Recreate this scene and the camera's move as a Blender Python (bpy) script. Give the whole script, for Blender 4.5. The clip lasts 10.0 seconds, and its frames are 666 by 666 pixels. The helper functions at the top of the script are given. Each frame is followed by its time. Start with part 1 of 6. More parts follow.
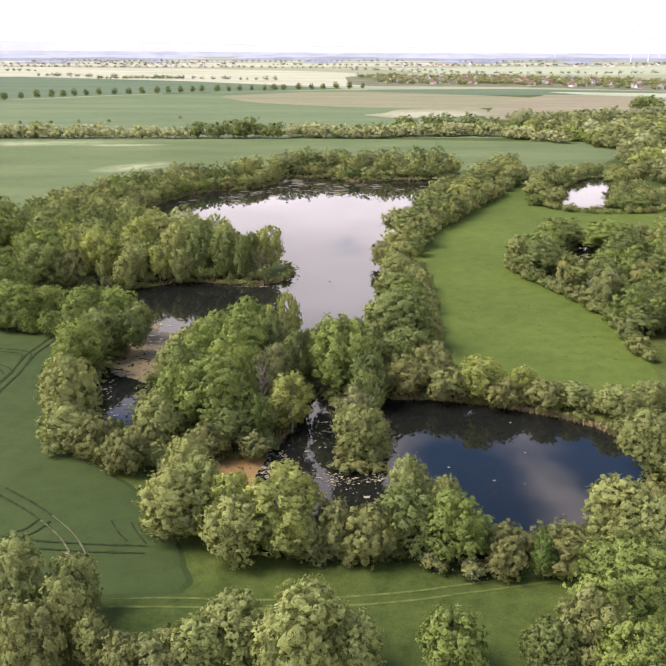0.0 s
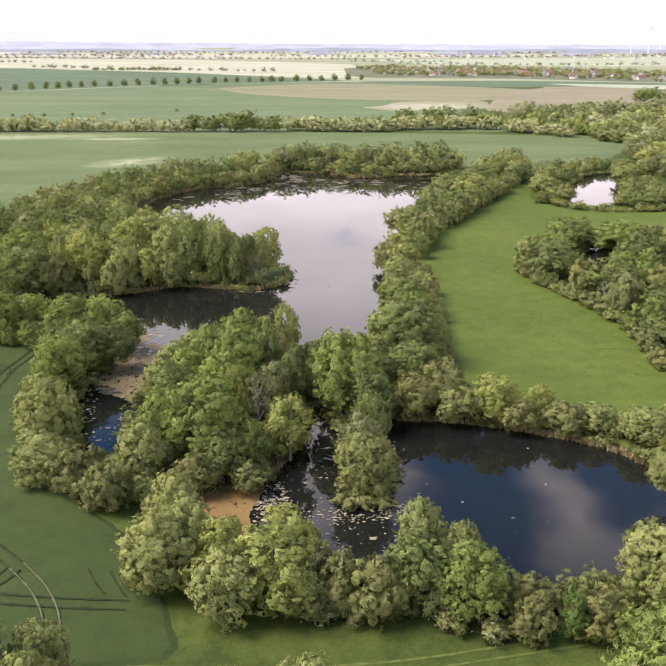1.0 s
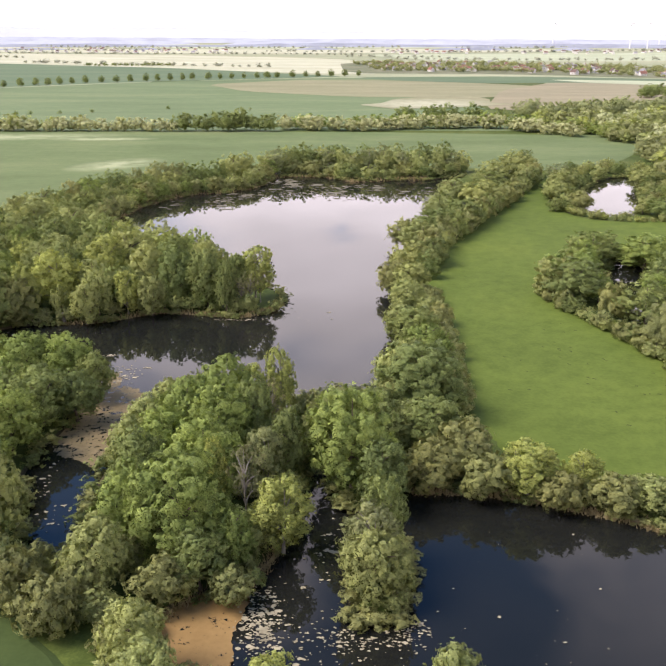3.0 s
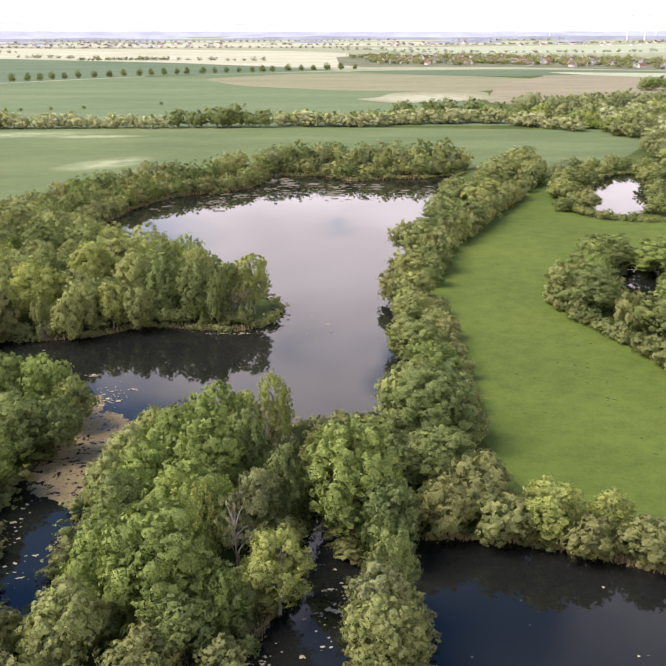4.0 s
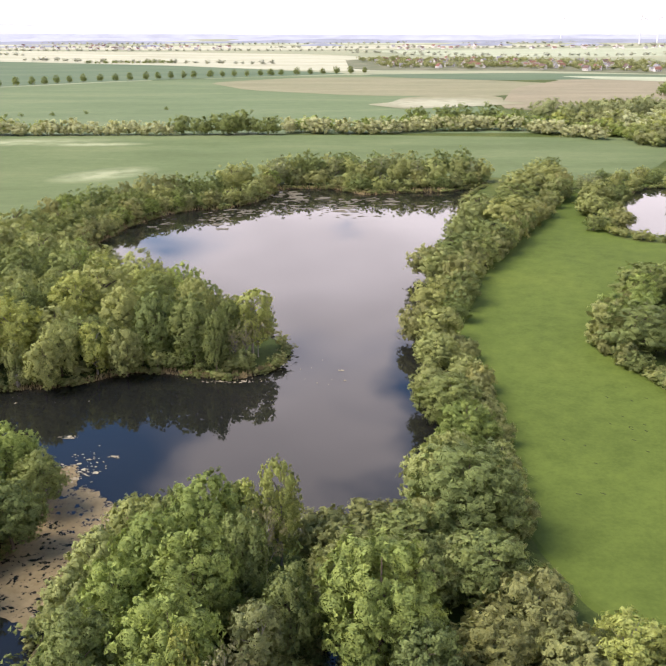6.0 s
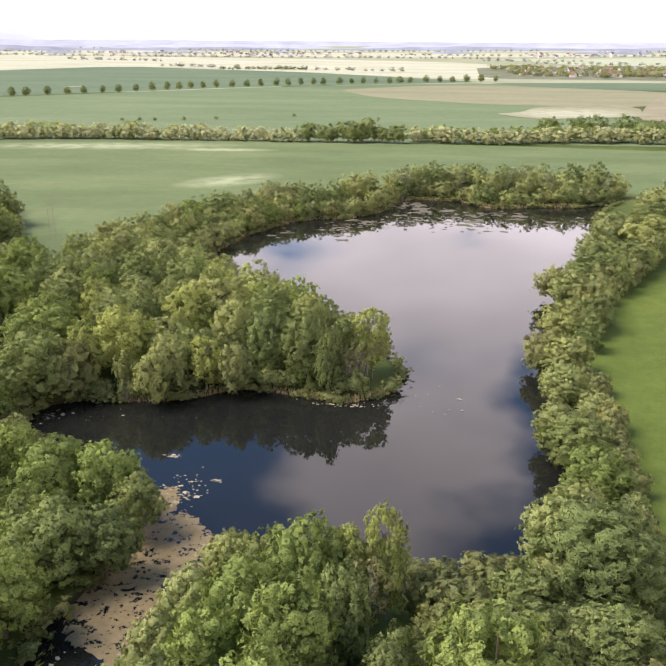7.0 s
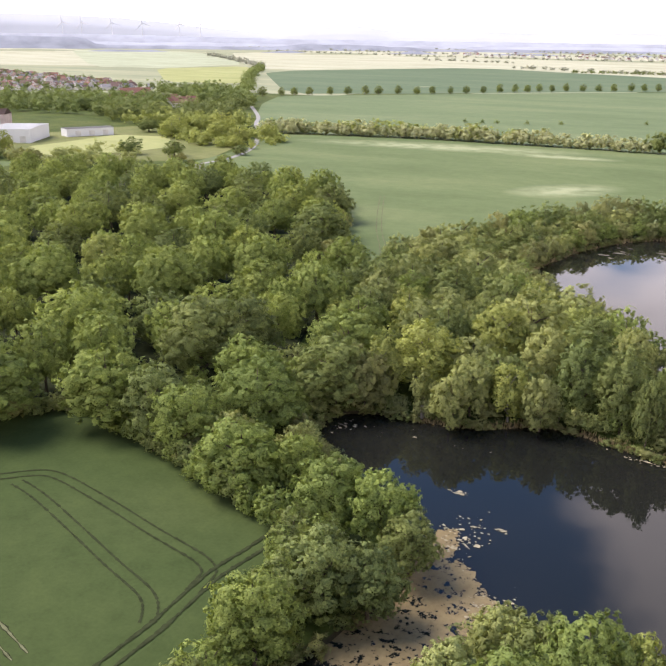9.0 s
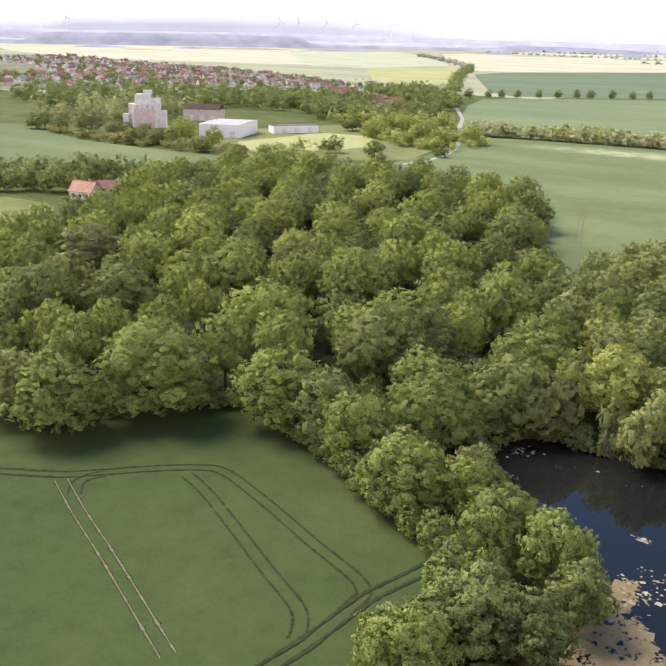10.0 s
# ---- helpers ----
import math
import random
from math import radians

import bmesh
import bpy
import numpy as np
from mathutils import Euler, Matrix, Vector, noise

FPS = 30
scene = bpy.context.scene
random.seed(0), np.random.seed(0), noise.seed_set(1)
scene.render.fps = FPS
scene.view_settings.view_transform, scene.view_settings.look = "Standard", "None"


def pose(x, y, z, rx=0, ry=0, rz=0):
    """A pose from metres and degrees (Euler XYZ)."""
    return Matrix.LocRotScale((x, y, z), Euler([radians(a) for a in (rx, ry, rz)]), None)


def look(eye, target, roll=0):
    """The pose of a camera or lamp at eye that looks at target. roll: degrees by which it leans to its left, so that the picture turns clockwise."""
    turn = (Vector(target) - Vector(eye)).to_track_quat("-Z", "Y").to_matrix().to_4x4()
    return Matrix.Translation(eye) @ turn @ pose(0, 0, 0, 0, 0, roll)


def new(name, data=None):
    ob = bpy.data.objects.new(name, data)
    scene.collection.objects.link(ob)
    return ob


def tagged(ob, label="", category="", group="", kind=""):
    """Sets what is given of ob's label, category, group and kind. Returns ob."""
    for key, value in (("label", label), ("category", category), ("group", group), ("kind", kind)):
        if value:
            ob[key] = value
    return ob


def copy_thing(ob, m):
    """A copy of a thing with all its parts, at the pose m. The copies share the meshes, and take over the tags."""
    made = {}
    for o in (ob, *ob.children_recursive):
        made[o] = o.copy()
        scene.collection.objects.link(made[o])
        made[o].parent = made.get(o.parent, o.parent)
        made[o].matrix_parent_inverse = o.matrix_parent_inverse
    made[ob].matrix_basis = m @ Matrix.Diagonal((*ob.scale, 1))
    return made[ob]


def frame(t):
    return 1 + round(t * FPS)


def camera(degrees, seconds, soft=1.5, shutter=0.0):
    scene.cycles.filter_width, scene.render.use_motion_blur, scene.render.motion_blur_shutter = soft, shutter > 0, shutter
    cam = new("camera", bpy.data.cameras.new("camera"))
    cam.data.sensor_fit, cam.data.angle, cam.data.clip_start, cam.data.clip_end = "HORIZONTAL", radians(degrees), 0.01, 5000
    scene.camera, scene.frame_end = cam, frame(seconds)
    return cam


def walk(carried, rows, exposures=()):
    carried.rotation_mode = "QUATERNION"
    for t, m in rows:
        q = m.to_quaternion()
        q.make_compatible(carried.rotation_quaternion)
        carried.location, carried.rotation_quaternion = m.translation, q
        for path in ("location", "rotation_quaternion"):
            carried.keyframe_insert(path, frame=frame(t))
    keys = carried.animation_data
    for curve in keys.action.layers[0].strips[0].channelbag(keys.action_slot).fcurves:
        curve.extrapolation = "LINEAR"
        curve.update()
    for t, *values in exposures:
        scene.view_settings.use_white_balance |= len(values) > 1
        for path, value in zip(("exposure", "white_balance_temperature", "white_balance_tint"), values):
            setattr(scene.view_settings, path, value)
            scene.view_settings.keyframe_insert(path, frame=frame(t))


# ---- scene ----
cam = camera(41.0, 10.0, soft=1.6)
PATH = [
    (0, (1.619, -21.02, 66.785), (1.626, -19.113, 66.181), 0.1),
    (0.5, (1.353, -13.791, 66.838), (1.362, -11.887, 66.225), 0.1),
    (1, (1.052, -6.489, 66.896), (1.063, -4.588, 66.275), 0.1),
    (1.5, (0.782, 0.865, 66.956), (0.794, 2.765, 66.33), 0.2),
    (2, (0.595, 8.276, 67.024), (0.607, 10.176, 66.4), 0.3),
    (2.5, (0.447, 15.598, 67.1), (0.462, 17.498, 66.476), 0.2),
    (3, (0.326, 22.902, 67.182), (0.345, 24.8, 66.551), 0.1),
    (4.5, (-0.131, 44.494, 67.499), (-0.106, 46.385, 66.849), -0.3),
    (5, (-0.389, 51.655, 67.621), (-0.366, 53.545, 66.966), -0.3),
    (6.3, (-1.078, 68.832, 67.98), (-1.089, 70.729, 67.345), 0.0),
    (6.5, (-1.185, 70.987, 67.985), (-1.266, 72.882, 67.352), 0.0),
    (7, (-1.438, 75.365, 67.976), (-1.692, 77.248, 67.351), 0.1),
    (7.5, (-1.832, 79.201, 67.976), (-2.254, 81.055, 67.357), 0.2),
    (8, (-2.345, 82.691, 67.97), (-2.935, 84.498, 67.348), 0.3),
    (8.5, (-2.971, 85.935, 67.985), (-3.727, 87.679, 67.361), 0.5),
    (9, (-3.701, 88.988, 67.99), (-4.622, 90.65, 67.365), 0.6),
    (9.5, (-4.664, 91.902, 67.997), (-5.763, 93.451, 67.371), 0.8),
    (10, (-5.904, 94.864, 68.024), (-7.167, 96.281, 67.395), 1.1),
]
walk(cam, [(t, look(eye, target, roll)) for t, eye, target, roll in PATH],
     exposures=[(0, 0.65), (2.5, 0.69), (5, 0.72), (6.5, 0.75), (7.5, 0.70), (8.5, 0.66), (10, 0.78)])

# ---- light: bright broken cloud, the sun behind thin cloud ----
SUN_ELEVATION, SUN_AZIMUTH = 52.0, 255.0
world = bpy.data.worlds.new("world")
scene.world = world
world.use_nodes = True
wn, wl = world.node_tree.nodes, world.node_tree.links
wn.clear()
w_out = wn.new("ShaderNodeOutputWorld")
sky = wn.new("ShaderNodeTexSky")
sky.sky_type, sky.sun_disc = "NISHITA", False
sky.sun_elevation, sky.sun_rotation = radians(SUN_ELEVATION), radians(SUN_AZIMUTH)
sky.air_density, sky.dust_density, sky.ozone_density = 1.0, 0.3, 5.0
w_sky = wn.new("ShaderNodeBackground")
w_sky.inputs["Strength"].default_value = 0.15
w_deep = wn.new("ShaderNodeHueSaturation")
w_deep.inputs["Hue"].default_value, w_deep.inputs["Saturation"].default_value = 0.503, 1.15
wl.new(sky.outputs[0], w_deep.inputs["Color"])
wl.new(w_deep.outputs[0], w_sky.inputs["Color"])
w_cloud = wn.new("ShaderNodeBackground")
w_cloud.inputs["Color"].default_value = (1.0, 0.892, 0.95, 1)
w_cloud.inputs["Strength"].default_value = 1.53
w_tc = wn.new("ShaderNodeTexCoord")
w_sep = wn.new("ShaderNodeSeparateXYZ")
wl.new(w_tc.outputs["Generated"], w_sep.inputs[0])


def wmath(op, a, b=None):
    n = wn.new("ShaderNodeMath")
    n.operation = op
    for i, v in enumerate((a, b)):
        if v is None:
            continue
        if isinstance(v, (int, float)):
            n.inputs[i].default_value = v
        else:
            wl.new(v, n.inputs[i])
    return n.outputs[0]


# a flat layer of cloud seen from below: the plan of the layer is direction over height
w_h = wmath("ADD", wmath("MAXIMUM", w_sep.outputs[2], 0.0), 0.12)
w_comb = wn.new("ShaderNodeCombineXYZ")
wl.new(wmath("DIVIDE", w_sep.outputs[0], w_h), w_comb.inputs[0])
wl.new(wmath("DIVIDE", w_sep.outputs[1], w_h), w_comb.inputs[1])
w_noise = wn.new("ShaderNodeTexNoise")
w_noise.inputs["Scale"].default_value = 1.05
w_noise.inputs["Detail"].default_value = 5
w_noise.inputs["Roughness"].default_value = 0.5
wl.new(w_comb.outputs[0], w_noise.inputs["Vector"])
w_low = wmath("MULTIPLY", wmath("SUBTRACT", 0.45, w_sep.outputs[2]), 1.1)
w_sum = wmath("ADD", wmath("MULTIPLY", wmath("SUBTRACT", w_noise.outputs["Fac"], 0.5), 0.8), wmath("ADD", w_low, 0.56))
# ragged openings in the cloud layer where the blue shows, and two thicker banks: place in the plan of the layer, half widths, depth
w_bend = wn.new("ShaderNodeTexNoise")
w_bend.inputs["Scale"].default_value, w_bend.inputs["Detail"].default_value = 2.6, 5
wl.new(w_comb.outputs[0], w_bend.inputs["Vector"])
w_shift = wn.new("ShaderNodeVectorMath")
w_shift.operation = "MULTIPLY_ADD"
wl.new(w_bend.outputs["Color"], w_shift.inputs[0])
w_shift.inputs[1].default_value = (0.36, 0.8, 0)
w_shift.inputs[2].default_value = (-0.18, -0.4, 0)
w_plan = wn.new("ShaderNodeVectorMath")
wl.new(w_comb.outputs[0], w_plan.inputs[0])
wl.new(w_shift.outputs[0], w_plan.inputs[1])
GAPS = [(-0.66, 1.50, 0.26, 0.36, 0.7), (0.27, 1.58, 0.11, 0.24, 0.5), (0.58, 1.66, 0.10, 0.18, 0.45), (0.175, 1.94, 0.05, 0.09, 0.36), (-0.58, 2.78, 0.18, 0.36, 0.38),
        (0.11, 3.02, 0.10, 0.14, 0.3), (-0.13, 2.10, 0.07, 0.2, 0.07), (0.14, 1.22, 0.14, 0.14, 0.35), (-0.40, 1.26, 0.16, 0.16, 0.4), (-0.10, 1.45, 0.16, 0.20, -0.32), (0.42, 1.46, 0.09, 0.14, -0.2)]
for gap_x, gap_y, gap_w, gap_d, depth in GAPS:
    w_map = wn.new("ShaderNodeMapping")
    w_map.vector_type = "TEXTURE"
    w_map.inputs["Location"].default_value, w_map.inputs["Scale"].default_value = (gap_x, gap_y, 0), (gap_w * 1.7, gap_d * 1.7, 1)
    wl.new(w_plan.outputs[0], w_map.inputs["Vector"])
    w_ball = wn.new("ShaderNodeTexGradient")
    w_ball.gradient_type = "SPHERICAL"
    wl.new(w_map.outputs[0], w_ball.inputs[0])
    w_sum = wmath("SUBTRACT", w_sum, wmath("MULTIPLY", w_ball.outputs["Fac"], depth))
w_ramp = wn.new("ShaderNodeMapRange")
w_ramp.interpolation_type = "SMOOTHSTEP"
w_ramp.inputs["From Min"].default_value, w_ramp.inputs["From Max"].default_value = 0.29, 0.73
wl.new(w_sum, w_ramp.inputs["Value"])
w_mix = wn.new("ShaderNodeMixShader")
wl.new(w_ramp.outputs[0], w_mix.inputs[0])
wl.new(w_sky.outputs[0], w_mix.inputs[1])
wl.new(w_cloud.outputs[0], w_mix.inputs[2])
# thicker and thinner cloud
w_thick = wn.new("ShaderNodeTexNoise")
w_thick.inputs["Scale"].default_value, w_thick.inputs["Detail"].default_value = 1.9, 4
wl.new(w_comb.outputs[0], w_thick.inputs["Vector"])
wl.new(wmath("ADD", wmath("MULTIPLY", w_thick.outputs["Fac"], 0.9), 0.98), w_cloud.inputs["Strength"])
wl.new(w_mix.outputs[0], w_out.inputs["Surface"])

sun_data = bpy.data.lights.new("sun", "SUN")
sun_data.energy, sun_data.angle, sun_data.color = 4.0, radians(36), (1.0, 0.897, 0.84)
sun_ob = new("sun", sun_data)
sa, se = radians(SUN_AZIMUTH), radians(SUN_ELEVATION)
sun_dir = Vector((math.sin(sa) * math.cos(se), math.cos(sa) * math.cos(se), math.sin(se)))
sun_ob.matrix_world = look(sun_dir * 300, (0, 0, 0))
scene.view_settings.exposure = 0.65


# ---- materials ----
def material(name, rough=0.8, spec=0.2):
    m = bpy.data.materials.new(name)
    m.use_nodes = True
    bsdf = m.node_tree.nodes["Principled BSDF"]
    bsdf.inputs["Roughness"].default_value = rough
    bsdf.inputs["Specular IOR Level"].default_value = spec
    return m, m.node_tree.nodes, m.node_tree.links, bsdf


def noise_node(n, l, scale, detail=4, rough=0.55, stretch=None, coords="Object"):
    tc = n.new("ShaderNodeTexCoord")
    mp = n.new("ShaderNodeMapping")
    if stretch:
        mp.inputs["Scale"].default_value = stretch
    l.new(tc.outputs[coords], mp.inputs["Vector"])
    t = n.new("ShaderNodeTexNoise")
    t.inputs["Scale"].default_value, t.inputs["Detail"].default_value, t.inputs["Roughness"].default_value = scale, detail, rough
    l.new(mp.outputs[0], t.inputs["Vector"])
    return t.outputs["Fac"]


def ramp(n, l, fac, stops):
    r = n.new("ShaderNodeValToRGB")
    el = r.color_ramp.elements
    el[0].position, el[0].color = stops[0][0], (*stops[0][1], 1)
    el[1].position, el[1].color = stops[-1][0], (*stops[-1][1], 1)
    for p, c in stops[1:-1]:
        e = el.new(p)
        e.color = (*c, 1)
    l.new(fac, r.inputs[0])
    return r.outputs[0]


def mix_rgb(n, l, fac, a, b, mode="MIX"):
    m = n.new("ShaderNodeMix")
    m.data_type, m.blend_type = "RGBA", mode
    for i, v in ((0, fac), (6, a), (7, b)):
        if isinstance(v, (int, float)):
            m.inputs[i].default_value = v
        elif isinstance(v, tuple):
            m.inputs[i].default_value = (*v, 1)
        else:
            l.new(v, m.inputs[i])
    return m.outputs[2]


def bump(n, l, bsdf, fac, strength, distance):
    b = n.new("ShaderNodeBump")
    b.inputs["Strength"].default_value, b.inputs["Distance"].default_value = strength, distance
    l.new(fac, b.inputs["Height"])
    l.new(b.outputs[0], bsdf.inputs["Normal"])


def plant_cover(name, dark, mid, light, large=0.012, small=0.35, stretch=None, relief=0.25, tufts=1.0):
    """Grass and crops: broad changes of tint, small tufts, and relief."""
    m, n, l, bsdf = material(name, 0.9, 0.1)
    a = noise_node(n, l, large, 4, 0.6, stretch)
    b = noise_node(n, l, small, 5, 0.65)
    c = noise_node(n, l, small * 6, 3, 0.6)
    base = ramp(n, l, a, [(0.3, dark), (0.5, mid), (0.72, light)])
    tuft = ramp(n, l, b, [(0.28, (0.62, 0.66, 0.6)), (0.55, (1.0, 1.0, 1.0)), (0.75, (1.22, 1.18, 1.1))])
    col = mix_rgb(n, l, tufts, base, tuft, "MULTIPLY")
    fine = ramp(n, l, c, [(0.3, (0.8, 0.82, 0.8)), (0.7, (1.15, 1.13, 1.1))])
    l.new(mix_rgb(n, l, tufts, col, fine, "MULTIPLY"), bsdf.inputs["Base Color"])
    bump(n, l, bsdf, b, relief, 0.4)
    return m


MAT = {}
def bank_ground():
    """Rough grass that gives way to dark mud and dead reed at the water's edge."""
    m = plant_cover("rough_grass_and_mud", (0.05, 0.07, 0.018), (0.072, 0.095, 0.022), (0.12, 0.13, 0.036), 0.03, 0.5)
    n, l = m.node_tree.nodes, m.node_tree.links
    bsdf = n["Principled BSDF"]
    grass = bsdf.inputs["Base Color"].links[0].from_socket
    pos = n.new("ShaderNodeNewGeometry")
    sep = n.new("ShaderNodeSeparateXYZ")
    l.new(pos.outputs["Position"], sep.inputs[0])
    wob = n.new("ShaderNodeMath")
    wob.operation = "MULTIPLY_ADD"
    l.new(noise_node(n, l, 0.4, 4, 0.6), wob.inputs[0])
    wob.inputs[1].default_value = -0.9
    l.new(sep.outputs[2], wob.inputs[2])
    mr = n.new("ShaderNodeMapRange")
    mr.inputs["From Min"].default_value, mr.inputs["From Max"].default_value = 0.0, 0.3
    l.new(wob.outputs[0], mr.inputs["Value"])
    mud = ramp(n, l, noise_node(n, l, 0.8, 5, 0.65), [(0.3, (0.03, 0.026, 0.014)), (0.55, (0.06, 0.05, 0.026)), (0.75, (0.11, 0.088, 0.045))])
    l.new(mix_rgb(n, l, mr.outputs[0], mud, grass), bsdf.inputs["Base Color"])
    return m


MAT["bank_ground"] = bank_ground()
MAT["meadow"] = plant_cover("meadow_grass", (0.079, 0.108, 0.020), (0.093, 0.125, 0.023), (0.111, 0.141, 0.026), 0.018, 0.25, None, 0.08, 0.55)
MAT["crop"] = plant_cover("green_cereal_crop", (0.042, 0.062, 0.020), (0.051, 0.072, 0.022), (0.063, 0.083, 0.027), 0.02, 0.3, None, 0.08, 0.5)
MAT["crop_north"] = plant_cover("pale_cereal_crop", (0.094, 0.125, 0.048), (0.117, 0.150, 0.061), (0.156, 0.183, 0.078), 0.009, 0.2, (1, 2.2, 1), 0.05, 0.3)


def pale_patch(m, spots, pale):
    """Paler patches in a crop: thin places where the ground shows through, and sunlight put into the colour."""
    n, l = m.node_tree.nodes, m.node_tree.links
    bsdf = n["Principled BSDF"]
    tc = n.new("ShaderNodeTexCoord")
    for x, y, sx, sy, turn in spots:
        mp = n.new("ShaderNodeMapping")
        mp.vector_type = "TEXTURE"
        mp.inputs["Location"].default_value, mp.inputs["Scale"].default_value, mp.inputs["Rotation"].default_value = (x, y, 1.35), (sx, sy, 50), (0, 0, radians(turn))
        l.new(tc.outputs["Object"], mp.inputs["Vector"])
        g = n.new("ShaderNodeTexGradient")
        g.gradient_type = "SPHERICAL"
        l.new(mp.outputs[0], g.inputs[0])
        k = n.new("ShaderNodeMath")
        k.operation, k.use_clamp = "MULTIPLY", True
        l.new(g.outputs["Fac"], k.inputs[0])
        l.new(ramp(n, l, noise_node(n, l, 0.09, 4, 0.6), [(0.3, (0.3, 0.3, 0.3)), (0.65, (1.6, 1.6, 1.6))]), k.inputs[1])
        old = bsdf.inputs["Base Color"].links[0].from_socket
        l.new(mix_rgb(n, l, k.outputs[0], old, pale), bsdf.inputs["Base Color"])


# the long strip by the hedge is sunlight put into the crop colour
pale_patch(MAT["crop_north"], [(-113, 512, 34, 20, 52), (-235, 650, 110, 26, 8), (-150, 640, 40, 12, 4)], (0.29, 0.31, 0.17))
MAT["crop_far"] = plant_cover("far_cereal_crop", (0.109, 0.144, 0.066), (0.129, 0.168, 0.078), (0.164, 0.195, 0.094), 0.004, 0.08, (1, 3, 1), 0.05, 0.3)
MAT["crop_blue"] = plant_cover("blue_green_crop", (0.090, 0.129, 0.070), (0.105, 0.144, 0.078), (0.129, 0.164, 0.090), 0.004, 0.08, (1, 3, 1), 0.05, 0.3)
MAT["stubble"] = plant_cover("tan_stubble", (0.185, 0.185, 0.10), (0.215, 0.205, 0.115), (0.25, 0.23, 0.135), 0.006, 0.1, (1, 3, 1), 0.05, 0.3)
MAT["bare_soil"] = plant_cover("bare_reddish_soil", (0.205, 0.185, 0.112), (0.235, 0.205, 0.128), (0.28, 0.24, 0.15), 0.006, 0.1, (1, 3, 1), 0.05, 0.3)
# the sunlight on the far fields is put into this pale colour
MAT["pale_field"] = plant_cover("sunlit_pale_field", (0.34, 0.33, 0.22), (0.40, 0.39, 0.27), (0.47, 0.45, 0.32), 0.004, 0.08, (1, 3, 1), 0.05, 0.3)
# stubble tones with a soft pool of sunlight painted in by the pale spots
MAT["sunlit"] = plant_cover("sunlit_crop_tint", (0.19, 0.19, 0.105), (0.22, 0.21, 0.118), (0.255, 0.235, 0.14), 0.02, 0.05, (0.4, 3, 1), 0.05, 0.5)
pale_patch(MAT["sunlit"], [(104, 985, 95, 75, 30), (112, 950, 60, 40, 20)], (0.36, 0.35, 0.235))
MAT["rape"] = plant_cover("yellow_rape_crop", (0.25, 0.265, 0.10), (0.30, 0.31, 0.125), (0.35, 0.35, 0.15), 0.006, 0.08, (1, 3, 1), 0.05, 0.3)
# green paled and greyed, with sunlight and haze put into the colour
MAT["lit_green"] = plant_cover("hazy_lit_pasture", (0.29, 0.315, 0.20), (0.345, 0.365, 0.24), (0.41, 0.425, 0.29), 0.006, 0.08, (1, 3, 1), 0.05, 0.3)
MAT["plain"] = plant_cover("plain_farmland", (0.20, 0.22, 0.13), (0.27, 0.28, 0.17), (0.34, 0.33, 0.21), 0.004, 0.05, (0.5, 3, 1), 0.05, 0.3)
MAT["olive_meadow"] = plant_cover("olive_meadow_grass", (0.12, 0.135, 0.045), (0.16, 0.17, 0.06), (0.21, 0.21, 0.085), 0.02, 0.2, None, 0.05, 0.5)


def plain(name, col, rough=0.8, var=0.15, scale=0.6, spec=0.25):
    m, n, l, bsdf = material(name, rough, spec)
    a = noise_node(n, l, scale, 5, 0.6)
    lo, hi = tuple(c * (1 - var) for c in col), tuple(min(1, c * (1 + var)) for c in col)
    l.new(ramp(n, l, a, [(0.3, lo), (0.7, hi)]), bsdf.inputs["Base Color"])
    return m


MAT["bark"] = plain("grey_brown_bark", (0.13, 0.10, 0.075), 0.95, 0.4, 3.0, 0.1)
MAT["pale_bark"] = plain("pale_bark", (0.24, 0.215, 0.18), 0.9, 0.35, 3.0, 0.1)
MAT["track"] = plain("pressed_soil_track", (0.035, 0.042, 0.018), 0.95, 0.35, 0.8, 0.05)
MAT["dry_track"] = plain("dry_pale_track", (0.13, 0.13, 0.07), 0.95, 0.35, 0.8, 0.05)
MAT["path_grass"] = plain("worn_path_grass", (0.11, 0.13, 0.036), 0.95, 0.3, 0.8, 0.05)
# the shade between the crowns is put into this dark green
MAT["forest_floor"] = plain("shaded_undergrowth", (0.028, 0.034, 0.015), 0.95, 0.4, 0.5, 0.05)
MAT["blossom"] = plain("white_blossom", (0.50, 0.49, 0.42), 0.8, 0.15, 2.0, 0.1)
MAT["road"] = plain("pale_asphalt", (0.27, 0.26, 0.24), 0.9, 0.12, 0.3, 0.2)

m, n, l, bsdf = material("pond_water", 0.02, 0.5)
bsdf.inputs["IOR"].default_value = 1.333
w_tint = noise_node(n, l, 0.03, 3)
l.new(ramp(n, l, w_tint, [(0.3, (0.008, 0.009, 0.008)), (0.7, (0.013, 0.013, 0.011))]), bsdf.inputs["Base Color"])
w_rip = noise_node(n, l, 1.6, 3, 0.6, (1, 0.7, 1))
bump(n, l, bsdf, w_rip, 0.02, 0.05)
MAT["water"] = m


